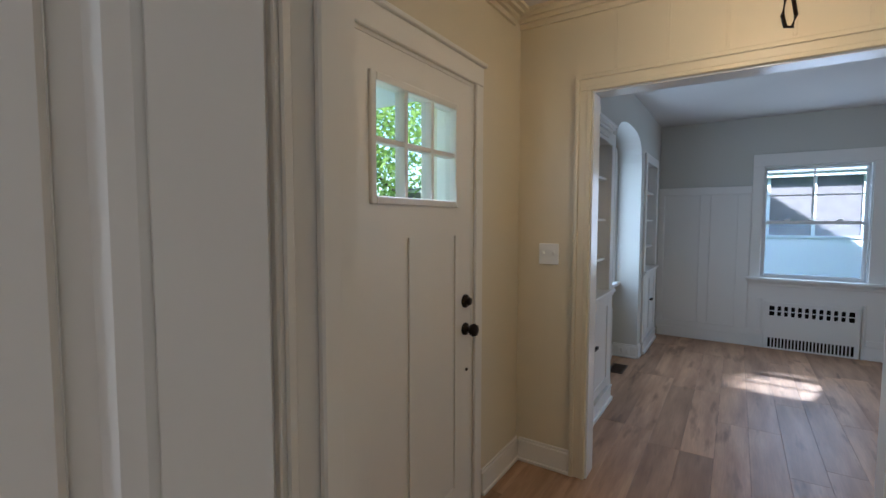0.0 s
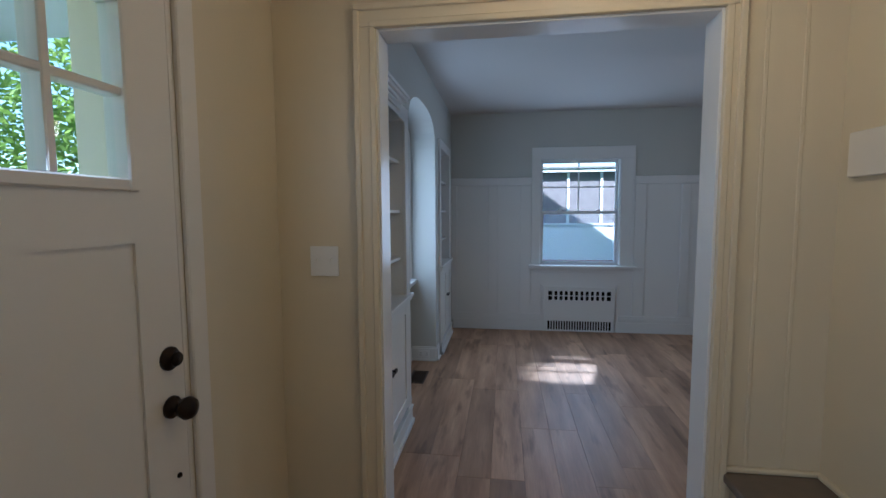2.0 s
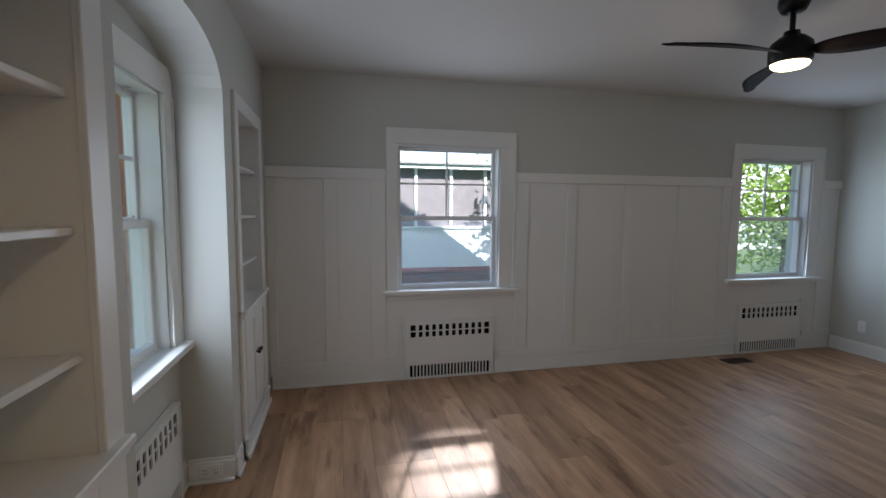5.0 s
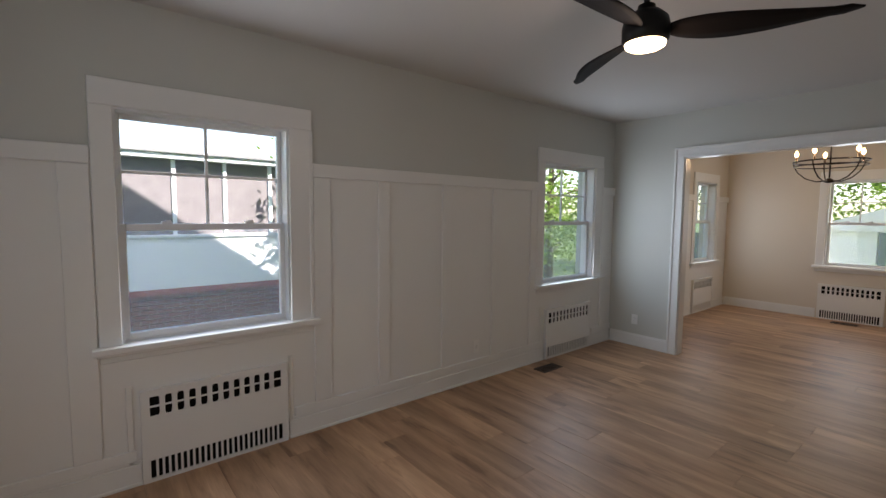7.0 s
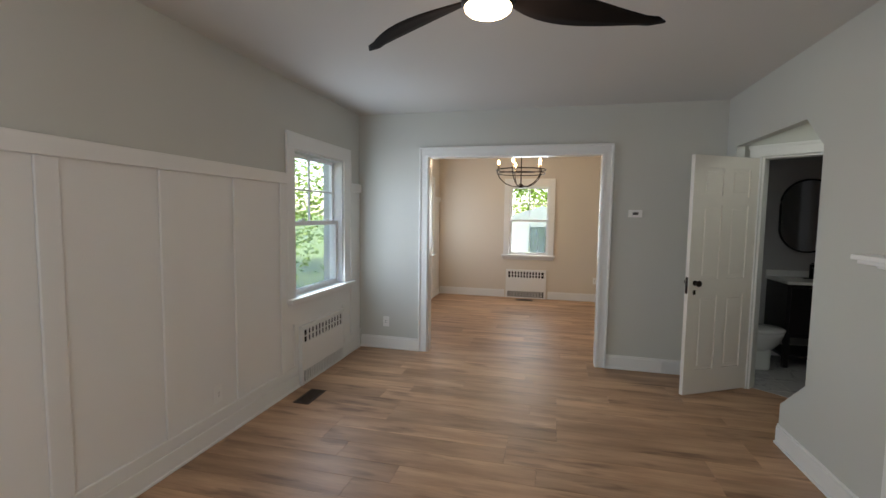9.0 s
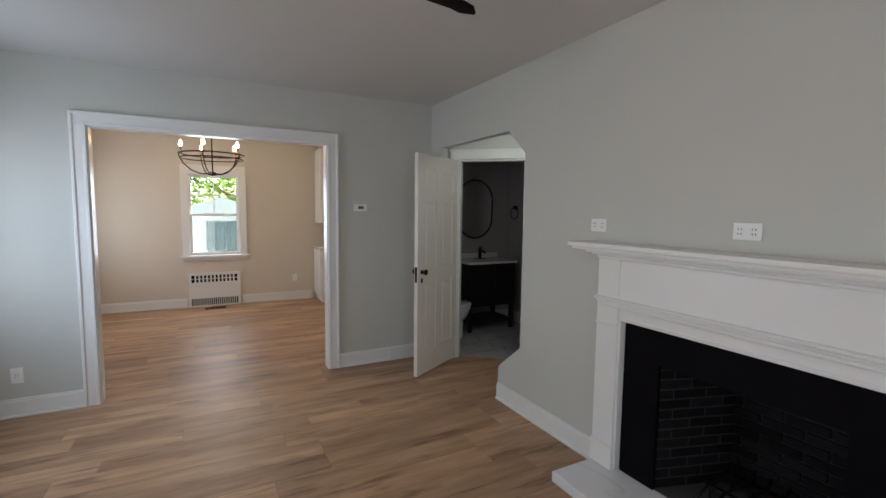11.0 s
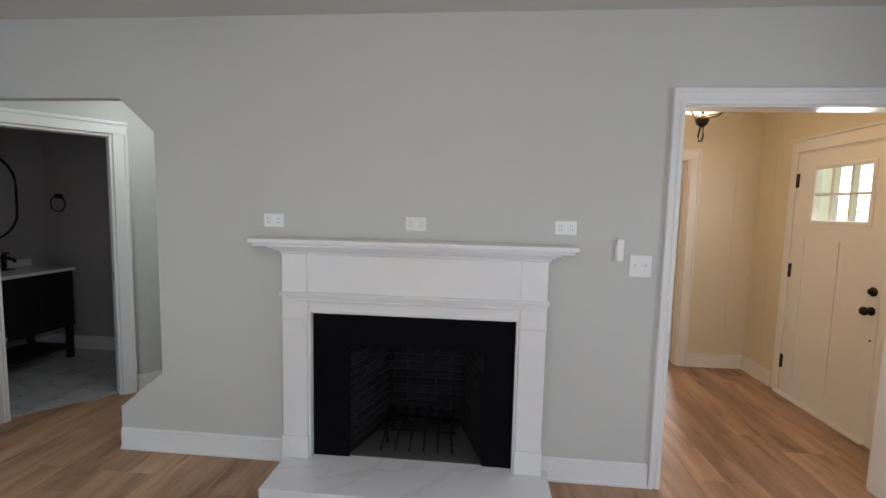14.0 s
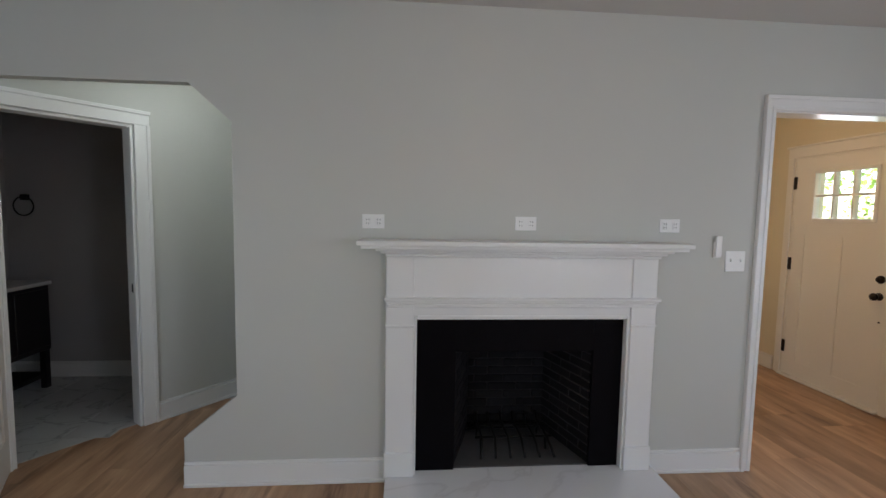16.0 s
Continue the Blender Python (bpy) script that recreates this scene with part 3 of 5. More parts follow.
def window(name, m, x0, x1, left=0.10, right=0.15, top=0.135, label="white double-hung window with a gridded upper sash", cased=True):
    """Local frame: the wall face is y = 0, outdoors is +y."""
    w = thing(name, m, label, "window", kind="structure")
    z0, z1, zm = Z0, Z1, 1.415
    c = 0.022
    part("casing", boxes((x0 - left, x0, -c, 0, z0, z1), bevel=0.004), M_WHITE, w)
    part("casing", boxes((x1, x1 + right, -c, 0, z0, z1), (x1 + right - 0.02, x1 + right + 0.002, -c - 0.006, -0.001, z0 + 0.001, z1 - 0.001), bevel=0.003), M_WHITE, w)
    part("casing", boxes((x0 - left, x1 + right, -c - 0.001, 0, z1, z1 + top), bevel=0.004), M_WHITE, w)
    part("window_sill", boxes((x0 - left - 0.03, x1 + right + 0.03, -0.075, 0.05, z0 - 0.03, z0 + 0.004), bevel=0.005, seg=2), M_WHITE, w)
    part("apron", boxes((x0 - left, x1 + right, -0.018, 0, z0 - 0.085, z0 - 0.03), (x0 - left - 0.012, x1 + right + 0.012, -0.034, 0, z0 - 0.052, z0 - 0.03), bevel=0.003), M_WHITE, w)
    part("window_frame", boxes((x0, x0 + 0.012, 0, 0.15, z0, z1), (x1 - 0.012, x1, 0, 0.15, z0, z1), (x0 + 0.0115, x1 - 0.0115, 0.002, 0.148, z1 - 0.012, z1 + 0.001), (x0, x1, 0.045, 0.18, z0 - 0.02, z0 + 0.012)), M_VINYL, w)
    a, b, zt, f, g = x0 + 0.012, x1 - 0.012, z1 - 0.01, 0.024, 0.03
    up = part("upper_sash", boxes((a, a + f, 0.10, 0.14, zm, zt), (b - f, b, 0.10, 0.14, zm, zt), (a + f, b - f, 0.10, 0.14, zt - 0.03, zt),
                                  (a + f, b - f, 0.10, 0.14, zm - 0.015, zm + 0.02), bevel=0.003), M_VINYL, w)
    mid, mz = (a + b) / 2, (zm + 0.02 + zt - 0.03) / 2
    part("muntin", boxes((mid - 0.008, mid + 0.008, 0.112, 0.128, zm + 0.02, zt - 0.03)), M_VINYL, up)
    part("muntin", boxes((a + f, b - f, 0.113, 0.127, mz - 0.008, mz + 0.008)), M_VINYL, up)
    part("pane", boxes((a + f - 0.001, b - f + 0.001, 0.118, 0.121, zm + 0.019, zt - 0.029)), M_GLASS, up, "clear glass", shadow=False)
    lo = part("lower_sash", boxes((a, a + g, 0.055, 0.095, z0 + 0.012, zm + 0.02), (b - g, b, 0.055, 0.095, z0 + 0.012, zm + 0.02), (a + g, b - g, 0.055, 0.095, z0 + 0.012, z0 + 0.045),
                                  (a + g, b - g, 0.055, 0.095, zm - 0.018, zm + 0.02), bevel=0.003), M_VINYL, w)
    part("pane", boxes((a + g - 0.001, b - g + 0.001, 0.074, 0.077, z0 + 0.044, zm - 0.017)), M_GLASS, lo, "clear glass", shadow=False)
    for x in (a + 0.22, b - 0.22):
        part("sash_lock", boxes((x - 0.025, x + 0.025, 0.05, 0.085, zm + 0.02, zm + 0.034), (x - 0.008, x + 0.02, 0.042, 0.06, zm + 0.03, zm + 0.042), bevel=0.003), M_VINYL, lo)
    part("screen", boxes((a, b, 0.147, 0.148, z0 + 0.01, zm + 0.01)), M_SCREEN, w, "fine grey insect screen", shadow=False)
    return w


NORTH = pose(0, LY1, 0)
WEST = pose(NX0, 0, 0, 0, 0, 90)
PARLOUR = pose(FX0, 0, 0, 0, 0, 90)
EAST = pose(DX1, 0, 0, 0, 0, -90)
window("window_1", NORTH, *W1)
window("window_2", NORTH, *W2, left=0.11)
window("window_3", NORTH, *WN, left=0.10, right=0.10, label="white double-hung window in the dining room wainscot")
window("window_4", EAST, -WE[1], -WE[0], left=0.10, right=0.10, label="white double-hung window at the end of the dining room")
window("window_5", WEST, *WW, left=0.10, right=0.112, label="white double-hung window in the arched niche")
window("window_6", PARLOUR, *WS, left=0.10, right=0.10, label="white double-hung window in the parlour")

# ---- recessed radiator covers ----


def radiator_cover(m, x0, x1, label):
    r = thing("radiator_cover", m, label, "radiator cover", "radiator covers under the windows")
    w, n = x1 - x0, 12
    yb, yf = -0.028, -0.036
    # dark sheet in place of a shaded recess; the wall isn't cut
    part("shade_sheet", boxes((x0 + 0.02, x1 - 0.02, -0.012, -0.008, 0.015, 0.49)), M_DARK, r, "dark sheet painting the shade behind the grille")
    part("panel", boxes((x0, x1, yf, yb, 0.485, 0.515), (x0, x1, yf, yb, 0.125, 0.375), (x0, x1, yf, yb, 0.0, 0.018),
                        (x0, x0 + 0.035, yf, yb, 0.375, 0.485), (x1 - 0.035, x1, yf, yb, 0.375, 0.485), (x0, x0 + 0.03, yf, yb, 0.018, 0.125), (x1 - 0.03, x1, yf, yb, 0.018, 0.125)), M_WHITE, r)
    part("rim", boxes((x0 - 0.008, x1 + 0.008, yf - 0.004, -0.006, 0.515, 0.523), (x0 - 0.008, x0, yf - 0.004, -0.006, 0, 0.515), (x1, x1 + 0.008, yf - 0.004, -0.006, 0, 0.515)), M_WHITE, r)
    pitch = (w - 0.07) / n
    bar = mesh_of("slat", prism([(-0.3 * pitch, 0.376), (0.3 * pitch, 0.376), (0.22 * pitch, 0.39), (0.22 * pitch, 0.474), (0.3 * pitch, 0.484), (-0.3 * pitch, 0.484), (-0.22 * pitch, 0.474), (-0.22 * pitch, 0.39)], "y", yf, yb), M_WHITE)
    for k in range(1, n):
        part("slat", bar, None, r).location.x = x0 + 0.035 + pitch * k
    part("crossbar", boxes((x0 + 0.03, x1 - 0.03, yf + 0.002, yb, 0.424, 0.434)), M_WHITE, r)
    n2 = 24
    pitch = (w - 0.06) / n2
    bar = mesh_of("slat", boxes((-0.2 * pitch, 0.2 * pitch, yf, yb, 0.017, 0.126)), M_WHITE)
    for k in range(1, n2):
        part("slat", bar, None, r).location.x = x0 + 0.03 + pitch * k
    return r


radiator_cover(NORTH, 0.43, 1.22, "white slotted radiator cover below the front window")
radiator_cover(NORTH, 3.93, 4.72, "white slotted radiator cover below the far window")
radiator_cover(NORTH, 7.52, 8.24, "white slotted radiator cover in the dining room wainscot")
radiator_cover(EAST, -4.55, -3.84, "white slotted radiator cover at the dining room's end")
radiator_cover(WEST, 3.67, 4.43, "white slotted radiator cover inside the niche")
radiator_cover(PARLOUR, -2.95, -2.2, "white slotted radiator cover in the parlour")

# ---- built-in bookcases ----


def bookcase(y0, y1, top, crown_top, label):
    b = thing("bookcase", pose(LX0, 0, 0), label, "bookcase", "built-in bookcases beside the niche")
    back = NX0 - LX0
    part("back_panel", boxes((back + 0.002, back + 0.014, y0, y1, 0.1, top)), M_WHITE, b)
    part("side_panel", boxes((back + 0.014, 0.004, y0 + 0.001, y0 + 0.02, 0.1, top)), M_WHITE, b)
    part("side_panel", boxes((back + 0.014, 0.004, y1 - 0.02, y1 - 0.001, 0.1, top)), M_WHITE, b)
    part("top_panel", boxes((back + 0.014, 0.004, y0 + 0.02, y1 - 0.02, top - 0.02, top - 0.001)), M_WHITE, b)
    for z in (1.757, 1.445, 1.145):
        part("shelf", boxes((back + 0.014, -0.02, y0 + 0.02, y1 - 0.02, z - 0.02, z), bevel=0.003), M_WHITE, b)
    part("face_frame", boxes((0, 0.02, y0 - 0.05, y0 + 0.025, 0, top - 0.03), (0, 0.02, y1 - 0.025, y1 + 0.07, 0, top - 0.03), (0, 0.02, y0 - 0.05, y1 + 0.07, top - 0.03, top + 0.06), bevel=0.003), M_WHITE, b)
    part("counter", boxes((back + 0.014, 0.03, y0 + 0.02, y1 - 0.02, 0.875, 0.895), (0, 0.035, y0 - 0.045, y1 + 0.065, 0.85, 0.872), (0, 0.048, y0 - 0.05, y1 + 0.07, 0.872, 0.897), bevel=0.004), M_WHITE, b)
    mid = (y0 + y1) / 2
    for a, c in ((y0 + 0.028, mid - 0.002), (mid + 0.002, y1 - 0.028)):
        d = part("door", boxes((0.002, 0.016, a, c, 0.15, 0.845), (0.016, 0.024, a, a + 0.05, 0.15, 0.845), (0.016, 0.024, c - 0.05, c, 0.15, 0.845), (0.016, 0.024, a + 0.05, c - 0.05, 0.15, 0.22), (0.016, 0.024, a + 0.05, c - 0.05, 0.78, 0.845), bevel=0.002), M_WHITE, b)
        k = mid + (0.03 if a > mid else -0.03)
        bmk = boxes((0.036, 0.054, k - 0.022, k + 0.022, 0.533, 0.553), bevel=0.005, seg=2)
        rod(bmk, (0.022, k, 0.543), (0.04, k, 0.543), 0.006)
        part("knob", bmk, M_BLACK, d, "matt black knob")
    part("plinth", boxes((0.0, 0.03, y0 - 0.05, y1 + 0.07, 0, 0.11), (0, 0.045, y0 - 0.05, y1 + 0.07, 0, 0.03), (0, 0.038, y0 - 0.05, y1 + 0.07, 0.11, 0.125), bevel=0.003), M_WHITE, b)
    if crown_top:
        cr = boxes((0, 0.03, y0 - 0.06, y1 - 0.20, top - 0.03, top + 0.02), (0, 0.042, y0 - 0.06, y1 - 0.19, top + 0.02, top + 0.035), (0, 0.056, y0 - 0.06, y1 - 0.18, top + 0.035, top + 0.052),
                   (0, 0.072, y0 - 0.06, y1 - 0.165, top + 0.052, top + 0.072), (0, 0.082, y0 - 0.06, y1 - 0.155, top + 0.072, top + 0.09), bevel=0.003)
        for k in range(28):
            yy = y0 - 0.04 + k * (y1 - y0 - 0.17) / 28
            box(cr, 0.03, 0.042, yy, yy + 0.016, top - 0.006, top + 0.018)
        part("crown", cr, M_WHITE, b, "stepped crown with a row of dentils")
    return b


bookcase(2.28, 3.25, 2.03, True, "white built-in bookcase with dentil crown, empty shelves and doors")
bookcase(4.81, 5.54, 2.085, False, "plain white built-in bookcase with empty shelves and doors")

# ---- fireplace ----
fp = thing("fireplace", pose(0, LY0, 0), "white painted wood mantel around a black slab fireplace", "fireplace")
for row in ((1.49, 1.67, 0.001, 0.022, 0.062, 0.95), (2.45, 2.69, 0.001, 0.022, 0.062, 0.95), (1.67, 2.45, 0.001, 0.022, 0.74, 0.95)):
    part("slab", boxes(row, bevel=0.001), M_SLATE, fp, "black slate slab beside the opening")
part("frieze", boxes((1.35, 2.82, 0.001, 0.064, 1.04, 1.285), (1.48, 2.69, 0.001, 0.058, 0.95, 1.04), bevel=0.003), M_WHITE, fp)
for a, b in ((1.34, 1.484), (2.682, 2.832)):
    part("pilaster", boxes((a, b, 0.001, 0.072, 0.062, 1.285), (a - 0.006, b + 0.006, 0.001, 0.082, 0.062, 0.20), (a - 0.004, b + 0.004, 0.001, 0.079, 0.89, 0.905), bevel=0.004), M_WHITE, fp)
part("inner_bead", boxes((1.483, 1.500, 0.001, 0.064, 0.062, 0.952), (2.666, 2.683, 0.001, 0.064, 0.062, 0.952), (1.500, 2.666, 0.001, 0.062, 0.930, 0.953), bevel=0.004), M_WHITE, fp)
part("band_moulding", boxes((1.335, 2.83, 0.001, 0.086, 1.02, 1.035), (1.325, 2.84, 0.001, 0.096, 1.035, 1.052), (1.34, 2.826, 0.001, 0.079, 1.0, 1.02), bevel=0.004), M_WHITE, fp)
part("bed_moulding", boxes((1.33, 2.835, 0.001, 0.085, 1.27, 1.288), (1.31, 2.86, 0.001, 0.105, 1.288, 1.302), (1.285, 2.885, 0.001, 0.13, 1.302, 1.316), bevel=0.004), M_WHITE, fp)
part("mantel_shelf", boxes((1.225, 2.955, 0.001, 0.165, 1.316, 1.334), (1.205, 2.975, 0.001, 0.182, 1.334, 1.358), bevel=0.005, seg=2), M_WHITE, fp)
he = thing("hearth", pose(0, 0, 0), "white grey-veined quartz hearth slab on the floor", "hearth")
part("slab", boxes((1.30, 2.83, LY0 + 0.001, 2.58, 0, 0.06), bevel=0.003), M_MARBLE, he)
part("inner_slab", boxes((1.48, 2.66, 1.72, LY0, 0, 0.056), bevel=0.003), M_MARBLE, he)

fb = thing("firebox", pose(0, 0, 0), "soot-black brick firebox with an ashy floor", "firebox")
part("floor_slab", boxes((1.55, 2.56, 1.70, LY0, 0.056, 0.066)), M_ASH, fb, "grey ashy concrete floor")
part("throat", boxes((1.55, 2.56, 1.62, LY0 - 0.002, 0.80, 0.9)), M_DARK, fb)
part("shell", boxes((1.50, 2.62, 1.60, 1.70, 0, 0.95), (1.50, 1.56, 1.70, LY0 - 0.064, 0, 0.95), (2.56, 2.62, 1.70, LY0 - 0.064, 0, 0.95)), M_SOOTJ, fb, "sooty mortar backing")
BW, BH, BG = 0.185, 0.045, 0.009
brick_mesh = {}


def fire_brick(length, m):
    key = round(length, 3)
    if key not in brick_mesh:
        brick_mesh[key] = mesh_of("brick", boxes((-key / 2, key / 2, -0.012, 0.012, 0, BH), bevel=0.003), M_SOOT)
    part("brick", brick_mesh[key], None, fb).matrix_local = m


part("back_joints", boxes((1.80, 2.32, 1.74, 1.755, 0.06, 0.82)), M_SOOTJ, fb)
for r in range(14):
    z, x = 0.068 + r * (BH + BG), 1.80 + (0 if r % 2 else -0.105)
    while x < 2.32:
        a, b = max(x, 1.80), min(x + BW, 2.32)
        if b - a > 0.03:
            fire_brick(b - a, pose((a + b) / 2, 1.757, z))
        x += BW + BG
for sx, ex in ((1.80, 1.66), (2.32, 2.46)):
    ln = math.hypot(ex - sx, LY0 - 0.01 - 1.755)
    ang = math.degrees(math.atan2(LY0 - 0.01 - 1.755, ex - sx))
    base = pose(sx, 1.755, 0, 0, 0, ang)
    jt = part("side_joints", boxes((0, ln, -0.008, 0.008, 0.06, 0.82)), M_SOOTJ, fb)
    jt.matrix_local = base
    for r in range(14):
        z, x = 0.068 + r * (BH + BG), (0 if r % 2 else -0.105)
        while x < ln:
            a, b = max(x, 0.005), min(x + BW, ln)
            if b - a > 0.03:
                fire_brick(b - a, base @ pose((a + b) / 2, 0, z))
            x += BW + BG
grate = thing("fire_grate", pose(2.06, 1.93, 0.066), "black wrought-iron fire grate on the firebox floor", "grate")
for k in range(6):
    x = -0.20 + 0.08 * k
    part("bar", tube([(x * 1.1, 0.22, 0.008), (x * 1.05, 0.17, 0.05), (x, 0.12, 0.085), (x, -0.10, 0.085), (x, -0.14, 0.13)], 0.008), M_BLACK, grate)
for yy in (-0.08, 0.09):
    part("crossbar", tube([(-0.24, yy, 0.075), (0.24, yy, 0.075)], 0.008), M_BLACK, grate)
for x in (-0.2, 0.2):
    for yy in (-0.08, 0.09):
        part("leg", tube([(x, yy, 0.075), (x, yy * 1.15, 0.0)], 0.009), M_BLACK, grate)
tagged(part("gas_pipe", tube([(2.36, 1.80, 0.07), (2.30, 1.86, 0.12), (2.10, 1.88, 0.145), (1.9, 1.88, 0.145)], 0.010), M_BLACK), "black gas pipe lying over the grate", "pipe")

# ---- front door ----
fd = thing("door_4", pose(EX0, 0.08, 0, 0, 0, 90), "closed white craftsman front door with six small panes", "door", kind="structure")
Y0, Y1, DT = 0.55, 1.44, 2.058
leaf = boxes((Y0, 0.68, 0.0, 0.045, 0.02, DT), (1.30, Y1, 0.0, 0.045, 0.02, DT), (0.68, 1.30, 0.0, 0.045, 1.93, DT), (0.68, 1.30, 0.0, 0.045, 1.36, 1.50),
             (0.68, 1.30, 0.0, 0.045, 0.02, 0.16), (0.955, 1.045, 0.0, 0.045, 0.16, 1.36), (0.68, 0.955, 0.008, 0.034, 0.16, 1.36), (1.045, 1.30, 0.008, 0.034, 0.16, 1.36),
             (0.68, 0.75, 0, 0.045, 1.50, 1.93))
leaf = part("leaf", leaf, M_DOOR, fd)
part("glazing_frame", boxes((0.727, 0.757, -0.012, 0.05, 1.485, 1.945), (1.285, 1.315, -0.012, 0.05, 1.485, 1.945), (0.757, 1.285, -0.012, 0.05, 1.915, 1.945), (0.757, 1.285, -0.012, 0.05, 1.485, 1.515), bevel=0.004), M_DOOR, leaf)
for x in (0.933, 1.109):
    part("muntin", boxes((x - 0.010, x + 0.010, -0.006, 0.045, 1.515, 1.915), bevel=0.003), M_DOOR, leaf)
part("muntin", boxes((0.757, 1.285, -0.004, 0.043, 1.705, 1.725), bevel=0.003), M_DOOR, leaf)
part("pane", boxes((0.756, 1.286, 0.02, 0.024, 1.514, 1.916)), M_GLASS, leaf, "clear glass", shadow=False)
part("casing", boxes((0.462, 0.53, -0.018, 0, 0, 2.074), (1.46, 1.528, -0.018, 0, 0, 2.074), (0.462, 1.528, -0.020, 0, 2.074, 2.165), (0.45, 1.54, -0.035, 0, 2.165, 2.185), bevel=0.004), M_DOOR, fd)
part("jamb", boxes((0.53, 0.548, 0.0, 0.2, 0, 2.074), (1.442, 1.46, 0.0, 0.2, 0, 2.074), (0.548, 1.442, 0.0, 0.2, 2.06, 2.075), (0.548, 1.442, 0.046, 0.07, 2.035, 2.06)), M_DOOR, fd)
part("threshold", boxes((0.53, 1.46, -0.05, 0.2, 0, 0.016), bevel=0.004), M_DOOR, fd, "white threshold with a dark gap above")
for z in (0.28, 1.08, 1.84):
    part("hinge", boxes((0.532, 0.560, -0.012, 0.004, z - 0.058, z + 0.058), bevel=0.003), M_BRONZE, fd, "dark bronze hinge")
for z, r in ((1.046, 0.032), (0.912, 0.030)):
    k = lathe([(r, 0), (r, 0.008), (r * 0.85, 0.014), (0.012, 0.016), (0.012, 0.03 if z < 1 else 0.02)] + ([(0.026, 0.036), (0.031, 0.05), (0.026, 0.064), (0.01, 0.07)] if z < 1 else [(0.02, 0.024), (0.018, 0.03)]))
    bmesh.ops.transform(k, matrix=pose(1.385, 0, z, 90), verts=k.verts)
    part("door_knob" if z < 1 else "deadbolt", k, M_BRONZE, fd, "dark bronze knob" if z < 1 else "dark bronze deadbolt")
part("peg", boxes((1.393, 1.405, -0.008, 0.002, 0.705, 0.717), bevel=0.002), M_BRONZE, fd)

# ---- parlour door standing open ----
pd = thing("open_door", pose(-0.252, -0.085, 0, 0, 0, -113), "white panelled door standing open into the parlour", "door")
part("leaf", boxes((0, 0.095, -0.036, 0, 0.01, 2.05), (0.685, 0.78, -0.036, 0, 0.01, 2.05), (0.095, 0.685, -0.036, 0, 0.01, 0.22), (0.095, 0.685, -0.036, 0, 0.88, 1.03), (0.095, 0.685, -0.036, 0, 1.93, 2.05), (0.095, 0.685, -0.030, -0.010, 0.22, 1.93)), M_DOOR, pd)
for z0, z1 in ((0.22, 0.88), (1.03, 1.93)):
    pb = prism([(0.095, -0.011), (0.105, -0.004), (0.125, -0.004), (0.140, -0.011)], "z", z0, z1)
    part("panel_moulding", pb, M_DOOR, pd)
    part("raised_panel", boxes((0.16, 0.62, -0.012, -0.003, z0 + 0.06, z1 - 0.06), bevel=0.006), M_DOOR, pd)
for z in (0.28, 1.84):
    part("hinge", boxes((-0.016, 0.004, -0.030, -0.008, z - 0.045, z + 0.045), bevel=0.003), M_BRONZE, pd)

# ---- entry landing, hooks, ceiling lamp ----
ld = thing("landing_step", pose(0, 0, 0), "boxed landing with a brown tread and white edge", "step")
part("riser", boxes((0.76, FX1, 0.95, FY1, 0, 0.466)), M_CREAM, ld)
part("tread", boxes((0.725, FX1, 0.93, FY1, 0.466, 0.498), bevel=0.008, seg=2), M_CARPET, ld, "worn brown tread")
trim("landing_bead", [(0.727, FX1, FY1 - 0.02, FY1, 0.498, 0.518), (FX1 - 0.02, FX1, 0.95, FY1 - 0.02, 0.498, 0.518)], "cream quarter-round along the wall", 0.005, M_CREAM)
hb = thing("hook_board", pose(FX1, 0, 0), "white hook board with dark wire coat hooks on the wall", "coat rack")
part("board", boxes((-0.02, -0.001, 1.10, 2.02, 1.535, 1.675), bevel=0.003), M_DOOR, hb)
for y in (1.22, 1.50, 1.78):
    part("hook", tube([(-0.02, y - 0.010, 1.64), (-0.05, y - 0.012, 1.68), (-0.075, y - 0.010, 1.72), (-0.085, y, 1.735), (-0.075, y + 0.010, 1.72), (-0.05, y + 0.012, 1.68), (-0.02, y + 0.010, 1.64)], 0.0035), M_BRONZE, hb, "dark wire loop hook")
    part("hook", tube([(-0.02, y, 1.60), (-0.04, y, 1.585), (-0.06, y, 1.59), (-0.068, y, 1.612)], 0.0035), M_BRONZE, hb, "dark wire hook")
lp = thing("ceiling_lamp", pose(0.24, 1.45, 0.10), "wrought-iron ceiling lamp with a banded amber glass shade", "ceiling lamp")
part("canopy", lathe([(0.065, FCEIL - 0.10), (0.065, FCEIL - 0.112), (0.03, FCEIL - 0.13), (0.012, FCEIL - 0.135)][::-1]), M_BRONZE, lp)
part("stem", tube([(0, 0, FCEIL - 0.12), (0, 0, 2.10)], 0.009), M_BRONZE, lp)
for k, (r0, r1, za, zb) in enumerate(((0.165, 0.155, 2.28, 2.235), (0.155, 0.142, 2.23, 2.185), (0.142, 0.125, 2.18, 2.14))):
    part("shade", lathe([(r1 - 0.006, zb), (r1, zb), (r0, za), (r0 - 0.006, za)], 28), M_AMBER, lp, "glowing amber glass band", shadow=False)
part("hub", lathe([(0.01, 2.03), (0.035, 2.05), (0.045, 2.075), (0.03, 2.10), (0.012, 2.12)]), M_BRONZE, lp)
for k in range(3):
    a = radians(30 + 120 * k)
    c, s = math.cos(a), math.sin(a)
    part("strap", tube([(r * c, r * s, z) for r, z in ((0.02, 2.09), (0.09, 2.10), (0.15, 2.15), (0.172, 2.24), (0.12, 2.33))], 0.006), M_BRONZE, lp)
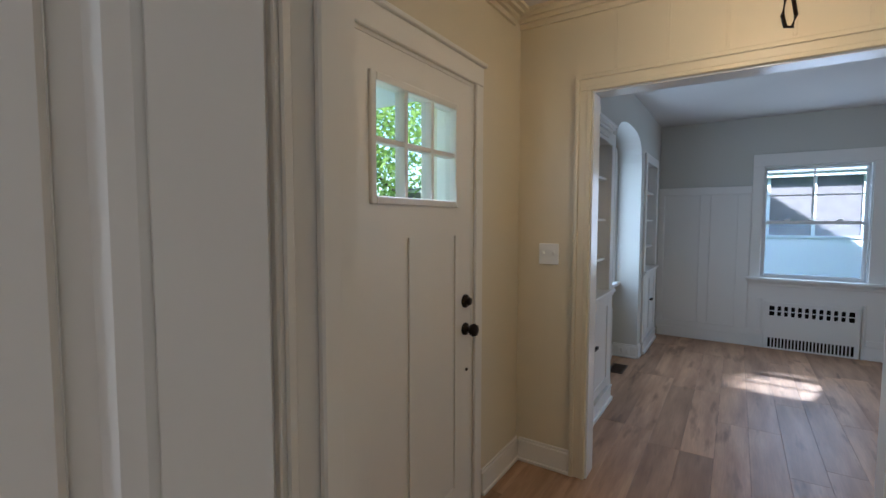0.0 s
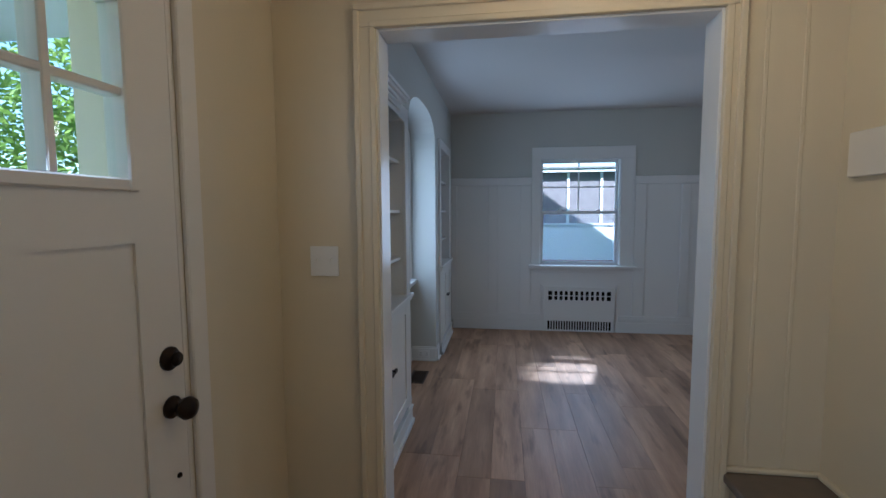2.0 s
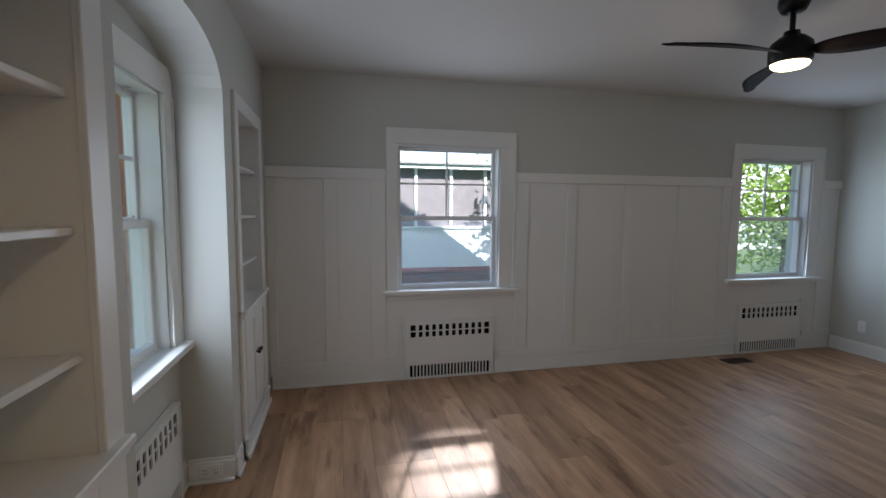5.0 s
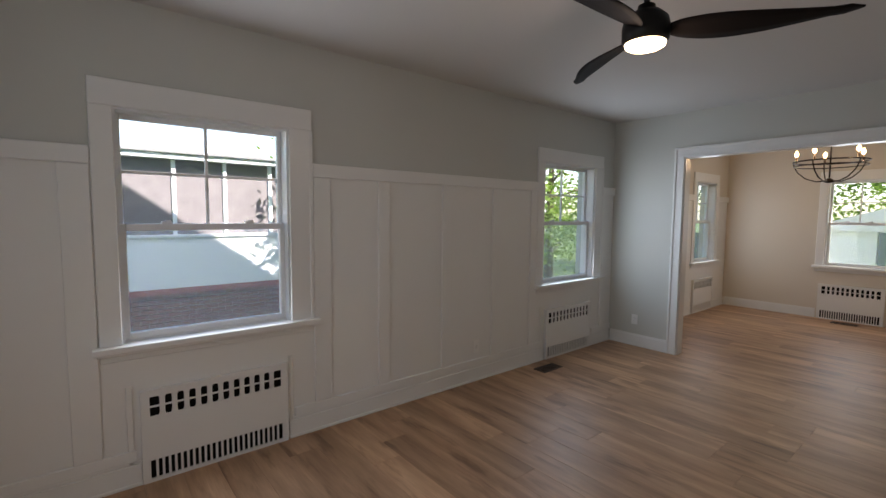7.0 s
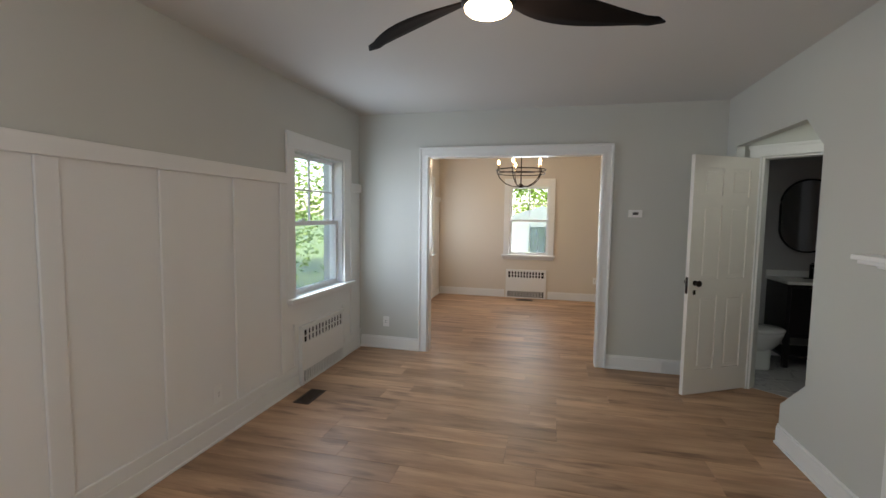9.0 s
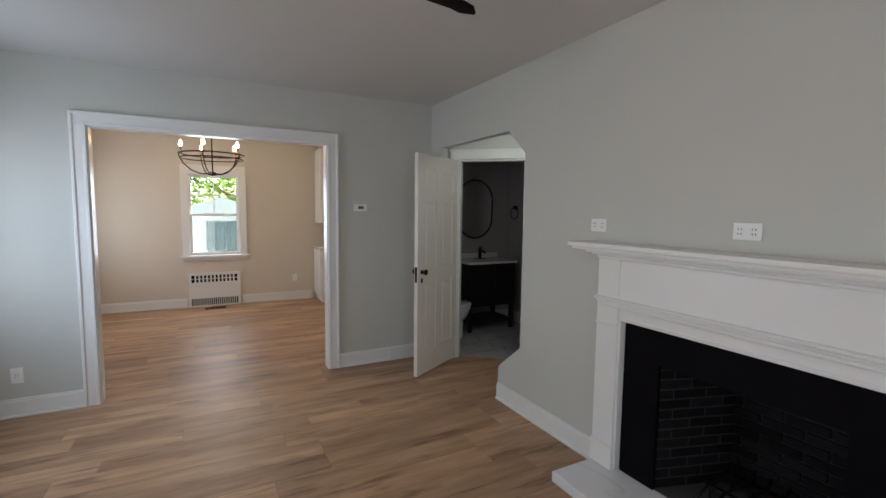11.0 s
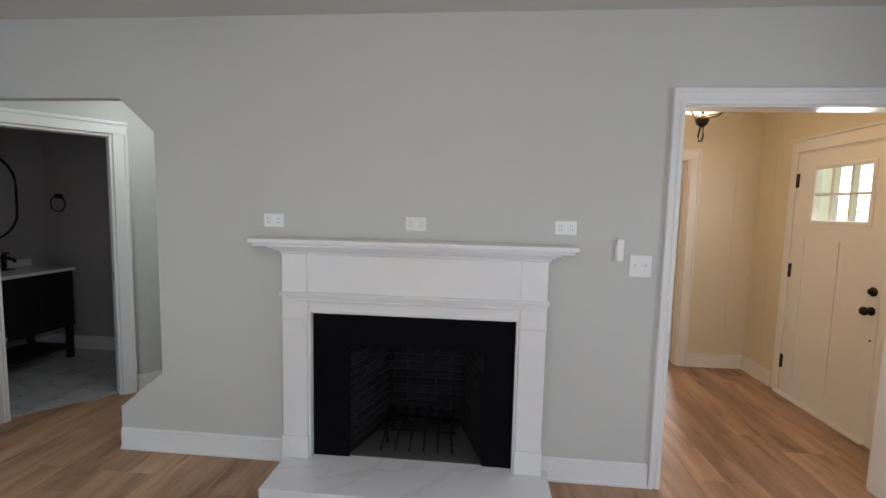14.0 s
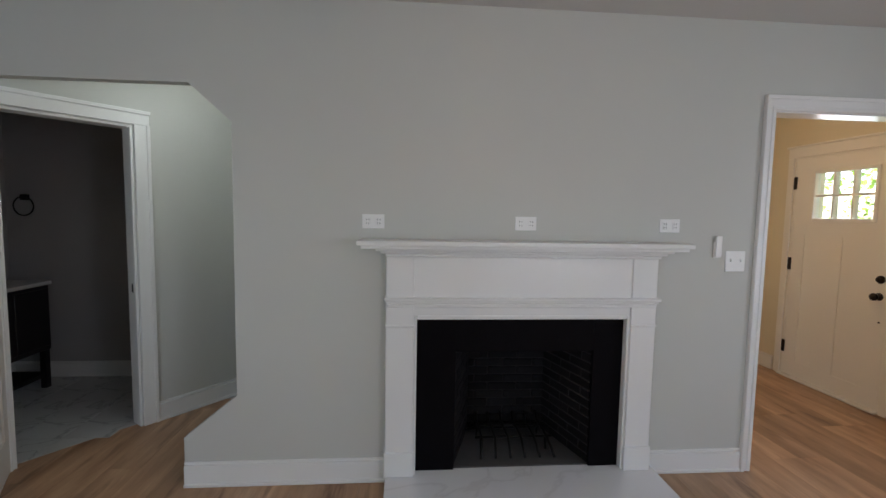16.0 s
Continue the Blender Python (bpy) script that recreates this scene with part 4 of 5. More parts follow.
part("finial", tube([(0.0, 0, 2.08), (0.012, 0, 2.03), (0.022, 0, 1.97), (0.014, 0, 1.935), (-0.004, 0, 1.94), (-0.012, 0, 1.975), (-0.006, 0, 2.03), (0, 0, 2.07)], 0.006), M_BRONZE, lp)

# ---- switches, outlets, thermostat, registers ----


def plate(name, m, w, h, kind, label):
    """Local frame: on the wall y = 0, facing -y."""
    p = thing(name, m, label, "outlet" if kind == "outlet" else "switch")
    part("plate", boxes((-w / 2, w / 2, -0.007, -0.0005, -h / 2, h / 2), bevel=0.0025), M_PLATE, p)
    for x in ((-w / 4, w / 4) if w > 0.09 else (0,)):
        if kind == "outlet":
            part("socket", boxes((x - 0.016, x + 0.016, -0.010, -0.006, -0.022, 0.022), bevel=0.002), M_PLATE, p)
            for dz in (-0.010, 0.010):
                part("slot", boxes((x - 0.008, x - 0.005, -0.0108, -0.0095, dz - 0.004, dz + 0.004), (x + 0.005, x + 0.008, -0.0108, -0.0095, dz - 0.004, dz + 0.004)), M_SLOT, p)
        else:
            part("toggle", boxes((x - 0.005, x + 0.005, -0.018, -0.006, -0.002, 0.014), bevel=0.002), M_PLATE, p)
    return p


SOUTHF = lambda x, z: pose(x, LY0, z, 0, 0, 180)
for x in (2.905, 2.075, 1.25):
    plate("wall_outlet", SOUTHF(x, 1.452), 0.118, 0.076, "outlet", "white double outlet plate above the mantel")
plate("light_switch", SOUTHF(0.845, 1.255), 0.118, 0.118, "switch", "white two-toggle switch plate beside the opening")
rc = thing("remote_control", SOUTHF(0.96, 1.335), "white fan remote control in its wall cradle", "remote")
part("cradle", boxes((-0.022, 0.022, -0.012, -0.0005, -0.06, 0.03), bevel=0.006, seg=2), M_PLATE, rc)
part("handset", boxes((-0.019, 0.019, -0.024, -0.012, -0.055, 0.065), bevel=0.008, seg=2), M_PLATE, rc)
plate("light_switch", pose(-0.752, FY1, 1.242), 0.115, 0.118, "switch", "cream two-toggle switch plate in the entry")
plate("wall_outlet", pose(5.18, 5.52, 0.305, 0, 0, -90), 0.072, 0.115, "outlet", "white outlet on the grey wall")
plate("wall_outlet", pose(DX1, 2.99, 0.37, 0, 0, -90), 0.072, 0.115, "outlet", "white outlet on the dining room wall")
plate("wall_outlet", pose(0.17, LY1 - 0.007, 0.31), 0.072, 0.115, "outlet", "white outlet on the wainscot")
plate("wall_outlet", pose(2.95, LY1 - 0.007, 0.31), 0.072, 0.115, "outlet", "white outlet on the wainscot")
plate("wall_outlet", pose(-0.82, NY1 - 0.016, 0.07), 0.115, 0.072, "outlet", "white outlet set in the niche baseboard")
th = thing("thermostat", pose(5.18, 2.965, 1.545, 0, 0, -90), "white thermostat with a small dark display", "thermostat")
part("body", boxes((-0.062, 0.062, -0.024, -0.0005, -0.036, 0.036), bevel=0.006, seg=2), M_PLATE, th)
part("display", boxes((-0.026, 0.026, -0.0255, -0.0235, -0.012, 0.014)), M_SLOT, th)
bv = thing("baseboard_register", pose(5.164, 2.56, 0.065, 0, 0, -90), "white louvred register in the baseboard", "vent")
part("frame", boxes((-0.11, 0.11, -0.008, 0, -0.05, -0.042), (-0.11, 0.11, -0.008, 0, 0.042, 0.05), (-0.11, -0.1, -0.008, 0, -0.042, 0.042), (0.1, 0.11, -0.008, 0, -0.042, 0.042)), M_WHITE, bv)
for k in range(7):
    part("louvre", boxes((-0.1, 0.1, -0.006, -0.001, -0.038 + 0.0115 * k, -0.031 + 0.0115 * k)), M_WHITE, bv)


def register(x, y, rz, label):
    g = thing("floor_register", pose(x, y, 0, 0, 0, rz), label, "vent", "brown floor registers")
    # dark sheet painted for the shaded duct below the slats
    part("pan", boxes((-0.13, 0.13, -0.06, 0.06, 0.0005, 0.002)), M_DARK, g)
    part("frame", boxes((-0.145, 0.145, -0.07, -0.055, 0.0005, 0.007), (-0.145, 0.145, 0.055, 0.07, 0.0005, 0.007), (-0.145, -0.128, -0.055, 0.055, 0.0005, 0.007), (0.128, 0.145, -0.055, 0.055, 0.0005, 0.007), bevel=0.002), M_VENT, g)
    bar = mesh_of("slat", boxes((-0.004, 0.004, -0.055, 0.055, 0.002, 0.006)), M_VENT)
    for k in range(15):
        part("slat", bar, None, g).location.x = -0.119 + 0.017 * k


register(3.735, 5.63, 0, "brown metal floor register below the far window")
register(-0.79, 4.13, 90, "brown metal floor register at the niche")
register(8.56, 4.2, 90, "brown metal floor register in the dining room")

# ---- ceiling fan ----
fan = thing("ceiling_fan", pose(2.185, 3.98, 0), "black three-blade ceiling fan with a lit round lamp", "ceiling fan")
part("canopy", lathe([(0.02, CEIL - 0.075), (0.055, CEIL - 0.065), (0.07, CEIL - 0.03), (0.07, CEIL)]), M_BLACK, fan)
part("rod", tube([(0, 0, CEIL - 0.05), (0, 0, 2.40)], 0.013), M_BLACK, fan)
part("motor", lathe([(0.085, 2.262), (0.098, 2.275), (0.100, 2.33), (0.092, 2.365), (0.06, 2.395), (0.038, 2.40), (0.036, 2.425), (0.016, 2.432)], 28), M_BLACK, fan)
part("lamp", lathe([(0.03, 2.240), (0.07, 2.243), (0.083, 2.252), (0.086, 2.263), (0.03, 2.264)], 28), M_FANLIGHT, fan, "glowing frosted round lamp", shadow=False)


def blade():
    bm = bmesh.new()
    rows = []
    for k in range(15):
        t = k / 14
        x = 0.085 + 0.675 * t
        w = 0.028 + 0.052 * math.sin(math.pi * min(1, t * 1.12) ** 0.75) if t < 0.9 else 0.055 * (1 - t) / 0.1 * 0.75 + 0.004
        w = max(w, 0.006)
        yc = 0.035 * math.sin(math.pi * t) - 0.015 * t
        tw = radians(-22 + 16 * t)
        row = []
        for s in (-1, -0.4, 0.4, 1):
            dy = s * w
            for dz in (0.004, -0.004):
                e = dz * (1 - 0.5 * abs(s))
                row.append(bm.verts.new((x, yc + dy * math.cos(tw) - e * math.sin(tw), 2.315 - 0.012 * t + dy * math.sin(tw) + e * math.cos(tw))))
        rows.append(row)
    for a, b in zip(rows, rows[1:]):
        for s in range(3):
            bm.faces.new((a[2 * s], b[2 * s], b[2 * s + 2], a[2 * s + 2])).smooth = True
            bm.faces.new((a[2 * s + 1], a[2 * s + 3], b[2 * s + 3], b[2 * s + 1])).smooth = True
        bm.faces.new((a[0], a[1], b[1], b[0]))
        bm.faces.new((a[6], b[6], b[7], a[7]))
    bm.faces.new([rows[-1][i] for i in (0, 1, 3, 5, 7, 6, 4, 2)])
    return mesh_of("blade", bm, M_BLADE)


bl = blade()
for a in (180, 58, -60):
    part("blade", bl, None, fan, "black carved blade").rotation_euler.z = radians(a)

# ---- chandelier ----
ch = thing("chandelier", pose(7.02, 4.20, 0), "black wire-bowl chandelier with five lit candle bulbs", "chandelier")
part("canopy", lathe([(0.01, CEIL - 0.03), (0.05, CEIL - 0.025), (0.06, CEIL)]), M_BRONZE, ch)
part("rod", tube([(0, 0, CEIL - 0.02), (0, 0, 1.95)], 0.008), M_BRONZE, ch)
part("hub", lathe([(0.012, 1.905), (0.05, 1.915), (0.052, 1.93), (0.03, 1.95), (0.01, 1.965)]), M_BRONZE, ch)
part("ring", tube([(0.345 * math.cos(2 * math.pi * k / 40), 0.345 * math.sin(2 * math.pi * k / 40), 2.155) for k in range(40)], 0.009, 6, True), M_BRONZE, ch)
part("ring", tube([(0.335 * math.cos(2 * math.pi * k / 40), 0.335 * math.sin(2 * math.pi * k / 40), 2.105) for k in range(40)], 0.007, 6, True), M_BRONZE, ch)
for k in range(5):
    a = radians(20 + 72 * k)
    c, s = math.cos(a), math.sin(a)
    part("arm", tube([(r * c, r * s, z) for r, z in ((0.03, 1.93), (0.12, 1.925), (0.22, 1.965), (0.30, 2.04), (0.34, 2.12), (0.345, 2.16))], 0.007), M_BRONZE, ch)
    part("candle", lathe([(0.02, 2.15), (0.013, 2.155), (0.013, 2.225), (0.009, 2.228)], 12, (0.32 * c, 0.32 * s, 0)), M_CANDLE, ch, "dark candle sleeve")
    part("bulb", lathe([(0.008, 2.228), (0.019, 2.245), (0.021, 2.262), (0.012, 2.29), (0.003, 2.305)], 12, (0.32 * c, 0.32 * s, 0)), M_BULB, ch, "glowing candle bulb", shadow=False)

# ---- dining room cabinets ----
cb = thing("base_cabinet", pose(8.28, DY0 + 0.001, 0), "white shaker base cabinet with drawer and door", "cabinet")
part("body", boxes((0.0, 0.515, 0, 0.27, 0.10, 0.875), (0.03, 0.50, 0, 0.23, 0.0, 0.10)), M_WHITE, cb)
for z0, z1, nm in ((0.12, 0.66, "door"), (0.675, 0.86, "drawer")):
    part(nm, boxes((-0.018, 0, 0.02, 0.25, z0, z1), bevel=0.003), M_WHITE, cb)
tagged(part("worktop", boxes((8.24, 8.798, DY0 + 0.001, DY0 + 0.30, 0.877, 0.912), bevel=0.004), M_MARBLE), "white quartz worktop on the base cabinet", "worktop")
uc = thing("wall_cabinet", pose(8.28, DY0 + 0.001, 0), "tall white wall cabinet with a small glazed top door", "cabinet")
part("body", boxes((0.08, 0.515, 0, 0.24, 1.30, 2.5)), M_WHITE, uc)
part("door", boxes((0.062, 0.08, 0.01, 0.23, 1.31, 2.18), bevel=0.003), M_WHITE, uc)
part("upper_door", boxes((0.062, 0.08, 0.01, 0.05, 2.19, 2.49), (0.062, 0.08, 0.19, 0.23, 2.19, 2.49), (0.062, 0.08, 0.05, 0.19, 2.19, 2.24), (0.062, 0.08, 0.05, 0.19, 2.44, 2.49), bevel=0.003), M_WHITE, uc)
part("pane", boxes((0.068, 0.074, 0.05, 0.19, 2.24, 2.44)), M_SPLASH, uc, "grey glass")
struct("splashback", boxes((8.30, 8.797, DY0 + 0.001, DY0 + 0.008, 0.912, 1.30)), M_SPLASH, "grey tiled splashback", "tiles")

# ---- bathroom behind the diagonal wall ----
DG = pose(4.53, 1.49, 0, 0, 0, 50.9)
dw = struct("wall_bathroom_diagonal", wall_boxes("x", -0.11, 0, -1.1, 0.912, 0, 2.5, [(0.0, 0.66, 0, 2.04)]), M_GREY, "light grey diagonal wall with the bathroom doorway", "wall")
dw.matrix_world = DG
dc = trim("door_5", [(-0.095, -0.004, 0, 0.02, 0, 2.045), (-0.097, -0.075, 0, 0.03, 0, 2.046), (-0.095, 0.755, 0, 0.02, 2.045, 2.135), (-0.10, 0.76, 0, 0.032, 2.115, 2.14), (0.664, 0.755, 0, 0.02, 0, 2.045),
                     (-0.002, 0.016, -0.112, 0.004, 0, 2.04), (0.644, 0.662, -0.112, 0.004, 0, 2.04), (0.016, 0.644, -0.112, 0.004, 2.024, 2.042)], "white moulded bathroom door casing", 0.003)
dc.matrix_world = DG
db = trim("baseboard", [(-1.1, -0.097, 0, 0.016, 0, 0.12), (-1.1, -0.097, 0, 0.010, 0.12, 0.138), (-1.1, -0.097, 0, 0.026, 0, 0.018)], "white painted baseboard", 0.003)
db.matrix_world = DG
ds = struct("strike_plate", boxes((0.0155, 0.018, -0.05, -0.03, 0.93, 0.99)), M_BLACK, "black strike plate in the door jamb", "trim")
ds.matrix_world = DG
struct("wall_vestibule", boxes((3.53, 3.63, 0.4, 2.142, 0, 2.6)), M_GREY, "light grey wall of the small lobby", "wall")
struct("ceiling_lobby", boxes((3.53, 6.2, 0.4, 2.142, 2.46, 2.58)), M_CEIL, "off-white lobby and bathroom ceiling", "ceiling")
struct("wall_bathroom_east", boxes((6.15, 6.25, 0.4, 2.28, 0, 2.5)), M_BATHWALL, "grey painted bathroom wall", "wall")
struct("wall_bathroom_south", boxes((3.53, 6.15, 0.40, 0.5, 0, 2.5)), M_BATHWALL, "grey painted bathroom wall", "wall")
struct("wall_bathroom_north", boxes((5.10, 6.15, 2.15, 2.20, 0, 2.5)), M_BATHWALL, "grey painted bathroom wall", "wall")
baseboard("baseboard", "x", 0.5, 1, 4.4, 6.15)
baseboard("baseboard", "y", 6.15, -1, 0.5, 2.15)
# unseen lamp, added behind the soffit to brighten the lobby wall
ll = thing("assumed_lobby_lamp", pose(3.95, 1.72, 2.46), "small round flush lamp assumed on the lobby ceiling, out of view", "ceiling lamp")
part("base", lathe([(0.10, -0.02), (0.11, -0.012), (0.11, -0.0005)]), M_PLATE, ll)
part("diffuser", lathe([(0.02, -0.06), (0.07, -0.05), (0.10, -0.02)]), glow("assumed_lobby_diffuser", (0.92, 1.0, 0.94), 1.8), ll, "glowing frosted glass", shadow=False)
bulb_light("assumed_lobby_glow", (3.95, 1.72, 2.36), 0.75, (0.90, 1.0, 0.94), 0.08)
bdoor = thing("door_6", pose(4.965, 2.02, 0, 0, 0, 120.5), "white six-panel bathroom door standing open", "door")
rows = [(0.0, 0.11, -0.018, 0.018, 0.012, 2.03), (0.60, 0.71, -0.018, 0.018, 0.012, 2.03), (0.31, 0.40, -0.018, 0.018, 0.012, 2.03)]
for a, b in ((0.11, 0.31), (0.40, 0.60)):
    for z0, z1 in ((0.012, 0.22), (0.86, 1.0), (1.62, 1.70), (1.93, 2.03)):
        rows.append((a, b, -0.018, 0.018, z0, z1))
    for z0, z1 in ((0.22, 0.86), (1.0, 1.62), (1.70, 1.93)):
        rows.append((a, b, -0.008, 0.008, z0, z1))
part("leaf", boxes(*rows), M_DOOR, bdoor)
for a, b in ((0.11, 0.31), (0.40, 0.60)):
    for z0, z1 in ((0.22, 0.86), (1.0, 1.62), (1.70, 1.93)):
        part("panel", boxes((a + 0.03, b - 0.03, -0.014, 0.014, z0 + 0.03, z1 - 0.03), bevel=0.005), M_DOOR, bdoor)
for s in (-1, 1):
    k = lathe([(0.022, 0), (0.022, 0.006), (0.009, 0.008), (0.009, 0.026), (0.022, 0.032), (0.028, 0.045), (0.02, 0.056), (0.005, 0.06)])
    bmesh.ops.transform(k, matrix=pose(0.645, 0.018 * s, 0.97, -90 * s), verts=k.verts)
    part("door_knob", k, M_BRONZE, bdoor, "dark bronze knob")
part("keyhole_plate", boxes((0.63, 0.66, -0.021, 0.021, 0.87, 0.91), bevel=0.003), M_BRONZE, bdoor, "dark bronze keyhole plate")
part("lock_plate", boxes((0.7085, 0.712, -0.012, 0.012, 0.88, 1.02)), M_BRONZE, bdoor, "dark bronze lock plate")

va = thing("vanity", pose(5.68, 0.72, 0), "espresso wood vanity with white top and open shelf", "vanity")
part("body", boxes((0.0, 0.465, 0, 0.70, 0.32, 0.86), bevel=0.003), M_ESPRESSO, va)
for y in (0.02, 0.65):
    for x in (0.0, 0.42):
        part("leg", boxes((x, x + 0.045, y, y + 0.045, 0.0, 0.32)), M_ESPRESSO, va)
part("shelf", boxes((0.01, 0.46, 0.03, 0.68, 0.10, 0.13)), M_ESPRESSO, va)
for a, b in ((0.03, 0.345), (0.355, 0.67)):
    part("door", boxes((-0.018, 0, a, b, 0.36, 0.83), bevel=0.004), M_ESPRESSO, va)
part("top", boxes((-0.02, 0.468, -0.015, 0.715, 0.86, 0.89), (0.44, 0.468, -0.015, 0.715, 0.89, 0.96), bevel=0.004), M_PORCELAIN, va, "white basin top")
fa = thing("faucet", pose(6.0, 1.07, 0.89), "matt black single-lever basin faucet", "faucet")
part("base", boxes((-0.03, 0.03, -0.08, 0.08, 0, 0.008), bevel=0.002), M_BLACK, fa)
part("body", tube([(0, 0, 0), (0, 0, 0.15)], 0.022), M_BLACK, fa)
part("spout", tube([(0, 0, 0.12), (-0.06, 0, 0.115), (-0.11, 0, 0.10), (-0.115, 0, 0.08)], 0.014), M_BLACK, fa)
part("lever", boxes((-0.06, 0.01, -0.008, 0.008, 0.155, 0.167), bevel=0.003), M_BLACK, fa)
mi = thing("oval_mirror", pose(6.149, 1.07, 1.55), "pill-shaped wall mirror in a thin black frame", "mirror")
pill = []
for k in range(40):
    a = 2 * math.pi * k / 40
    pill.append((0.27 * math.cos(a), 0.27 * math.sin(a) + math.copysign(0.12, math.sin(a) + 1e-9)))
part("glass", prism(pill, "x", -0.012, -0.001), M_MIRROR, mi, "silvered glass")
part("frame", tube([(-0.012, a, b) for a, b in pill], 0.011, 6, True), M_BLACK, mi)
tr = thing("towel_ring", pose(5.98, 0.5, 1.5), "matt black towel ring on the bathroom wall", "towel ring")
part("mount", boxes((-0.025, 0.025, 0.0005, 0.045, 0.05, 0.10), bevel=0.004), M_BLACK, tr)
part("ring", tube([(0.08 * math.sin(2 * math.pi * k / 24), 0.04, 0.08 * math.cos(2 * math.pi * k / 24)) for k in range(24)], 0.006, 6, True), M_BLACK, tr)
to = thing("toilet", pose(5.62, 2.14, 0), "white two-piece toilet against the bathroom wall", "toilet")
part("tank", boxes((-0.21, 0.21, -0.20, -0.005, 0.38, 0.74), bevel=0.02, seg=2), M_PORCELAIN, to)
part("tank_lid", boxes((-0.225, 0.225, -0.215, -0.002, 0.74, 0.775), bevel=0.01, seg=2), M_PORCELAIN, to)
part("pedestal", boxes((-0.11, 0.11, -0.55, -0.05, 0.0, 0.30), bevel=0.04, seg=3), M_PORCELAIN, to)
bowl = lathe([(0.11, 0.2), (0.16, 0.28), (0.185, 0.36), (0.19, 0.39), (0.1, 0.395)], 24)
bmesh.ops.transform(bowl, matrix=Matrix.Translation((0, -0.45, 0)) @ Matrix.Diagonal((1, 1.25, 1, 1)), verts=bowl.verts)
part("bowl", bowl, M_PORCELAIN, to)
seat = lathe([(0.12, 0.395), (0.192, 0.397), (0.196, 0.41), (0.18, 0.425), (0.05, 0.43)], 24)
bmesh.ops.transform(seat, matrix=Matrix.Translation((0, -0.45, 0)) @ Matrix.Diagonal((1, 1.25, 1, 1)), verts=seat.verts)
part("seat", seat, M_PORCELAIN, to)

# ---- outdoors ----
struct("ground", boxes((-300, 300, -300, 300, GROUND - 0.3, GROUND)), M_GRASS, "mown green lawn with bare patches", "lawn")
struct("road", boxes((-22, -15, -200, 200, GROUND, GROUND + 0.02)), M_ROAD, "grey asphalt street in front of the house", "road")

NBY = 11.0
nh = thing("neighbour_house", pose(0, NBY, GROUND), "brick and white-panelled house with a dark glazed porch", "house")
part("wall", boxes((-9, 4.2, 0.08, 6.5, 0, 3.06)), M_MORTAR, nh, "mortar body of the brick base")
bricks = bmesh.new()
for r in range(13):
    x = -4.0 + (0.11 if r % 2 else 0)
    while x < 4.2:
        box(bricks, x, x + 0.205, 0.055, 0.1, 0.01 + 0.074 * r, 0.072 + 0.074 * r)
        x += 0.217
tagged(part("brickwork", bricks, M_BRICK, nh, "red running-bond bricks"), kind="stuff")
part("coping", boxes((-9, 4.25, -0.02, 0.3, 0.97, 1.06)), M_REDSTONE, nh, "red stone coping")
part("siding", boxes((-9, 4.2, 0.0, 0.2, 1.06, 1.86)), M_SIDING, nh, "smooth white panel band")
part("ledge", boxes((-9, 4.25, -0.04, 0.2, 1.86, 1.90)), M_SIDING, nh)
part("glazing", boxes((-9, 4.2, 0.06, 0.12, 1.90, 3.06)), M_PORCHGLASS, nh, "dark porch glazing")
for k in range(18):
    x = -8.9 + 0.732 * k
    part("post", boxes((x, x + 0.055, 0.0, 0.14, 1.90, 3.06)), M_SIDING, nh, "white post")
part("fascia", boxes((-9.1, 4.3, -0.15, 6.7, 3.06, 3.14)), M_SIDING, nh)
part("roof", prism([(-9.2, 3.14), (4.4, 3.14), (4.4, 3.18), (-9.2, 3.18)], "y", -0.2, 6.8), M_ROOF, nh)


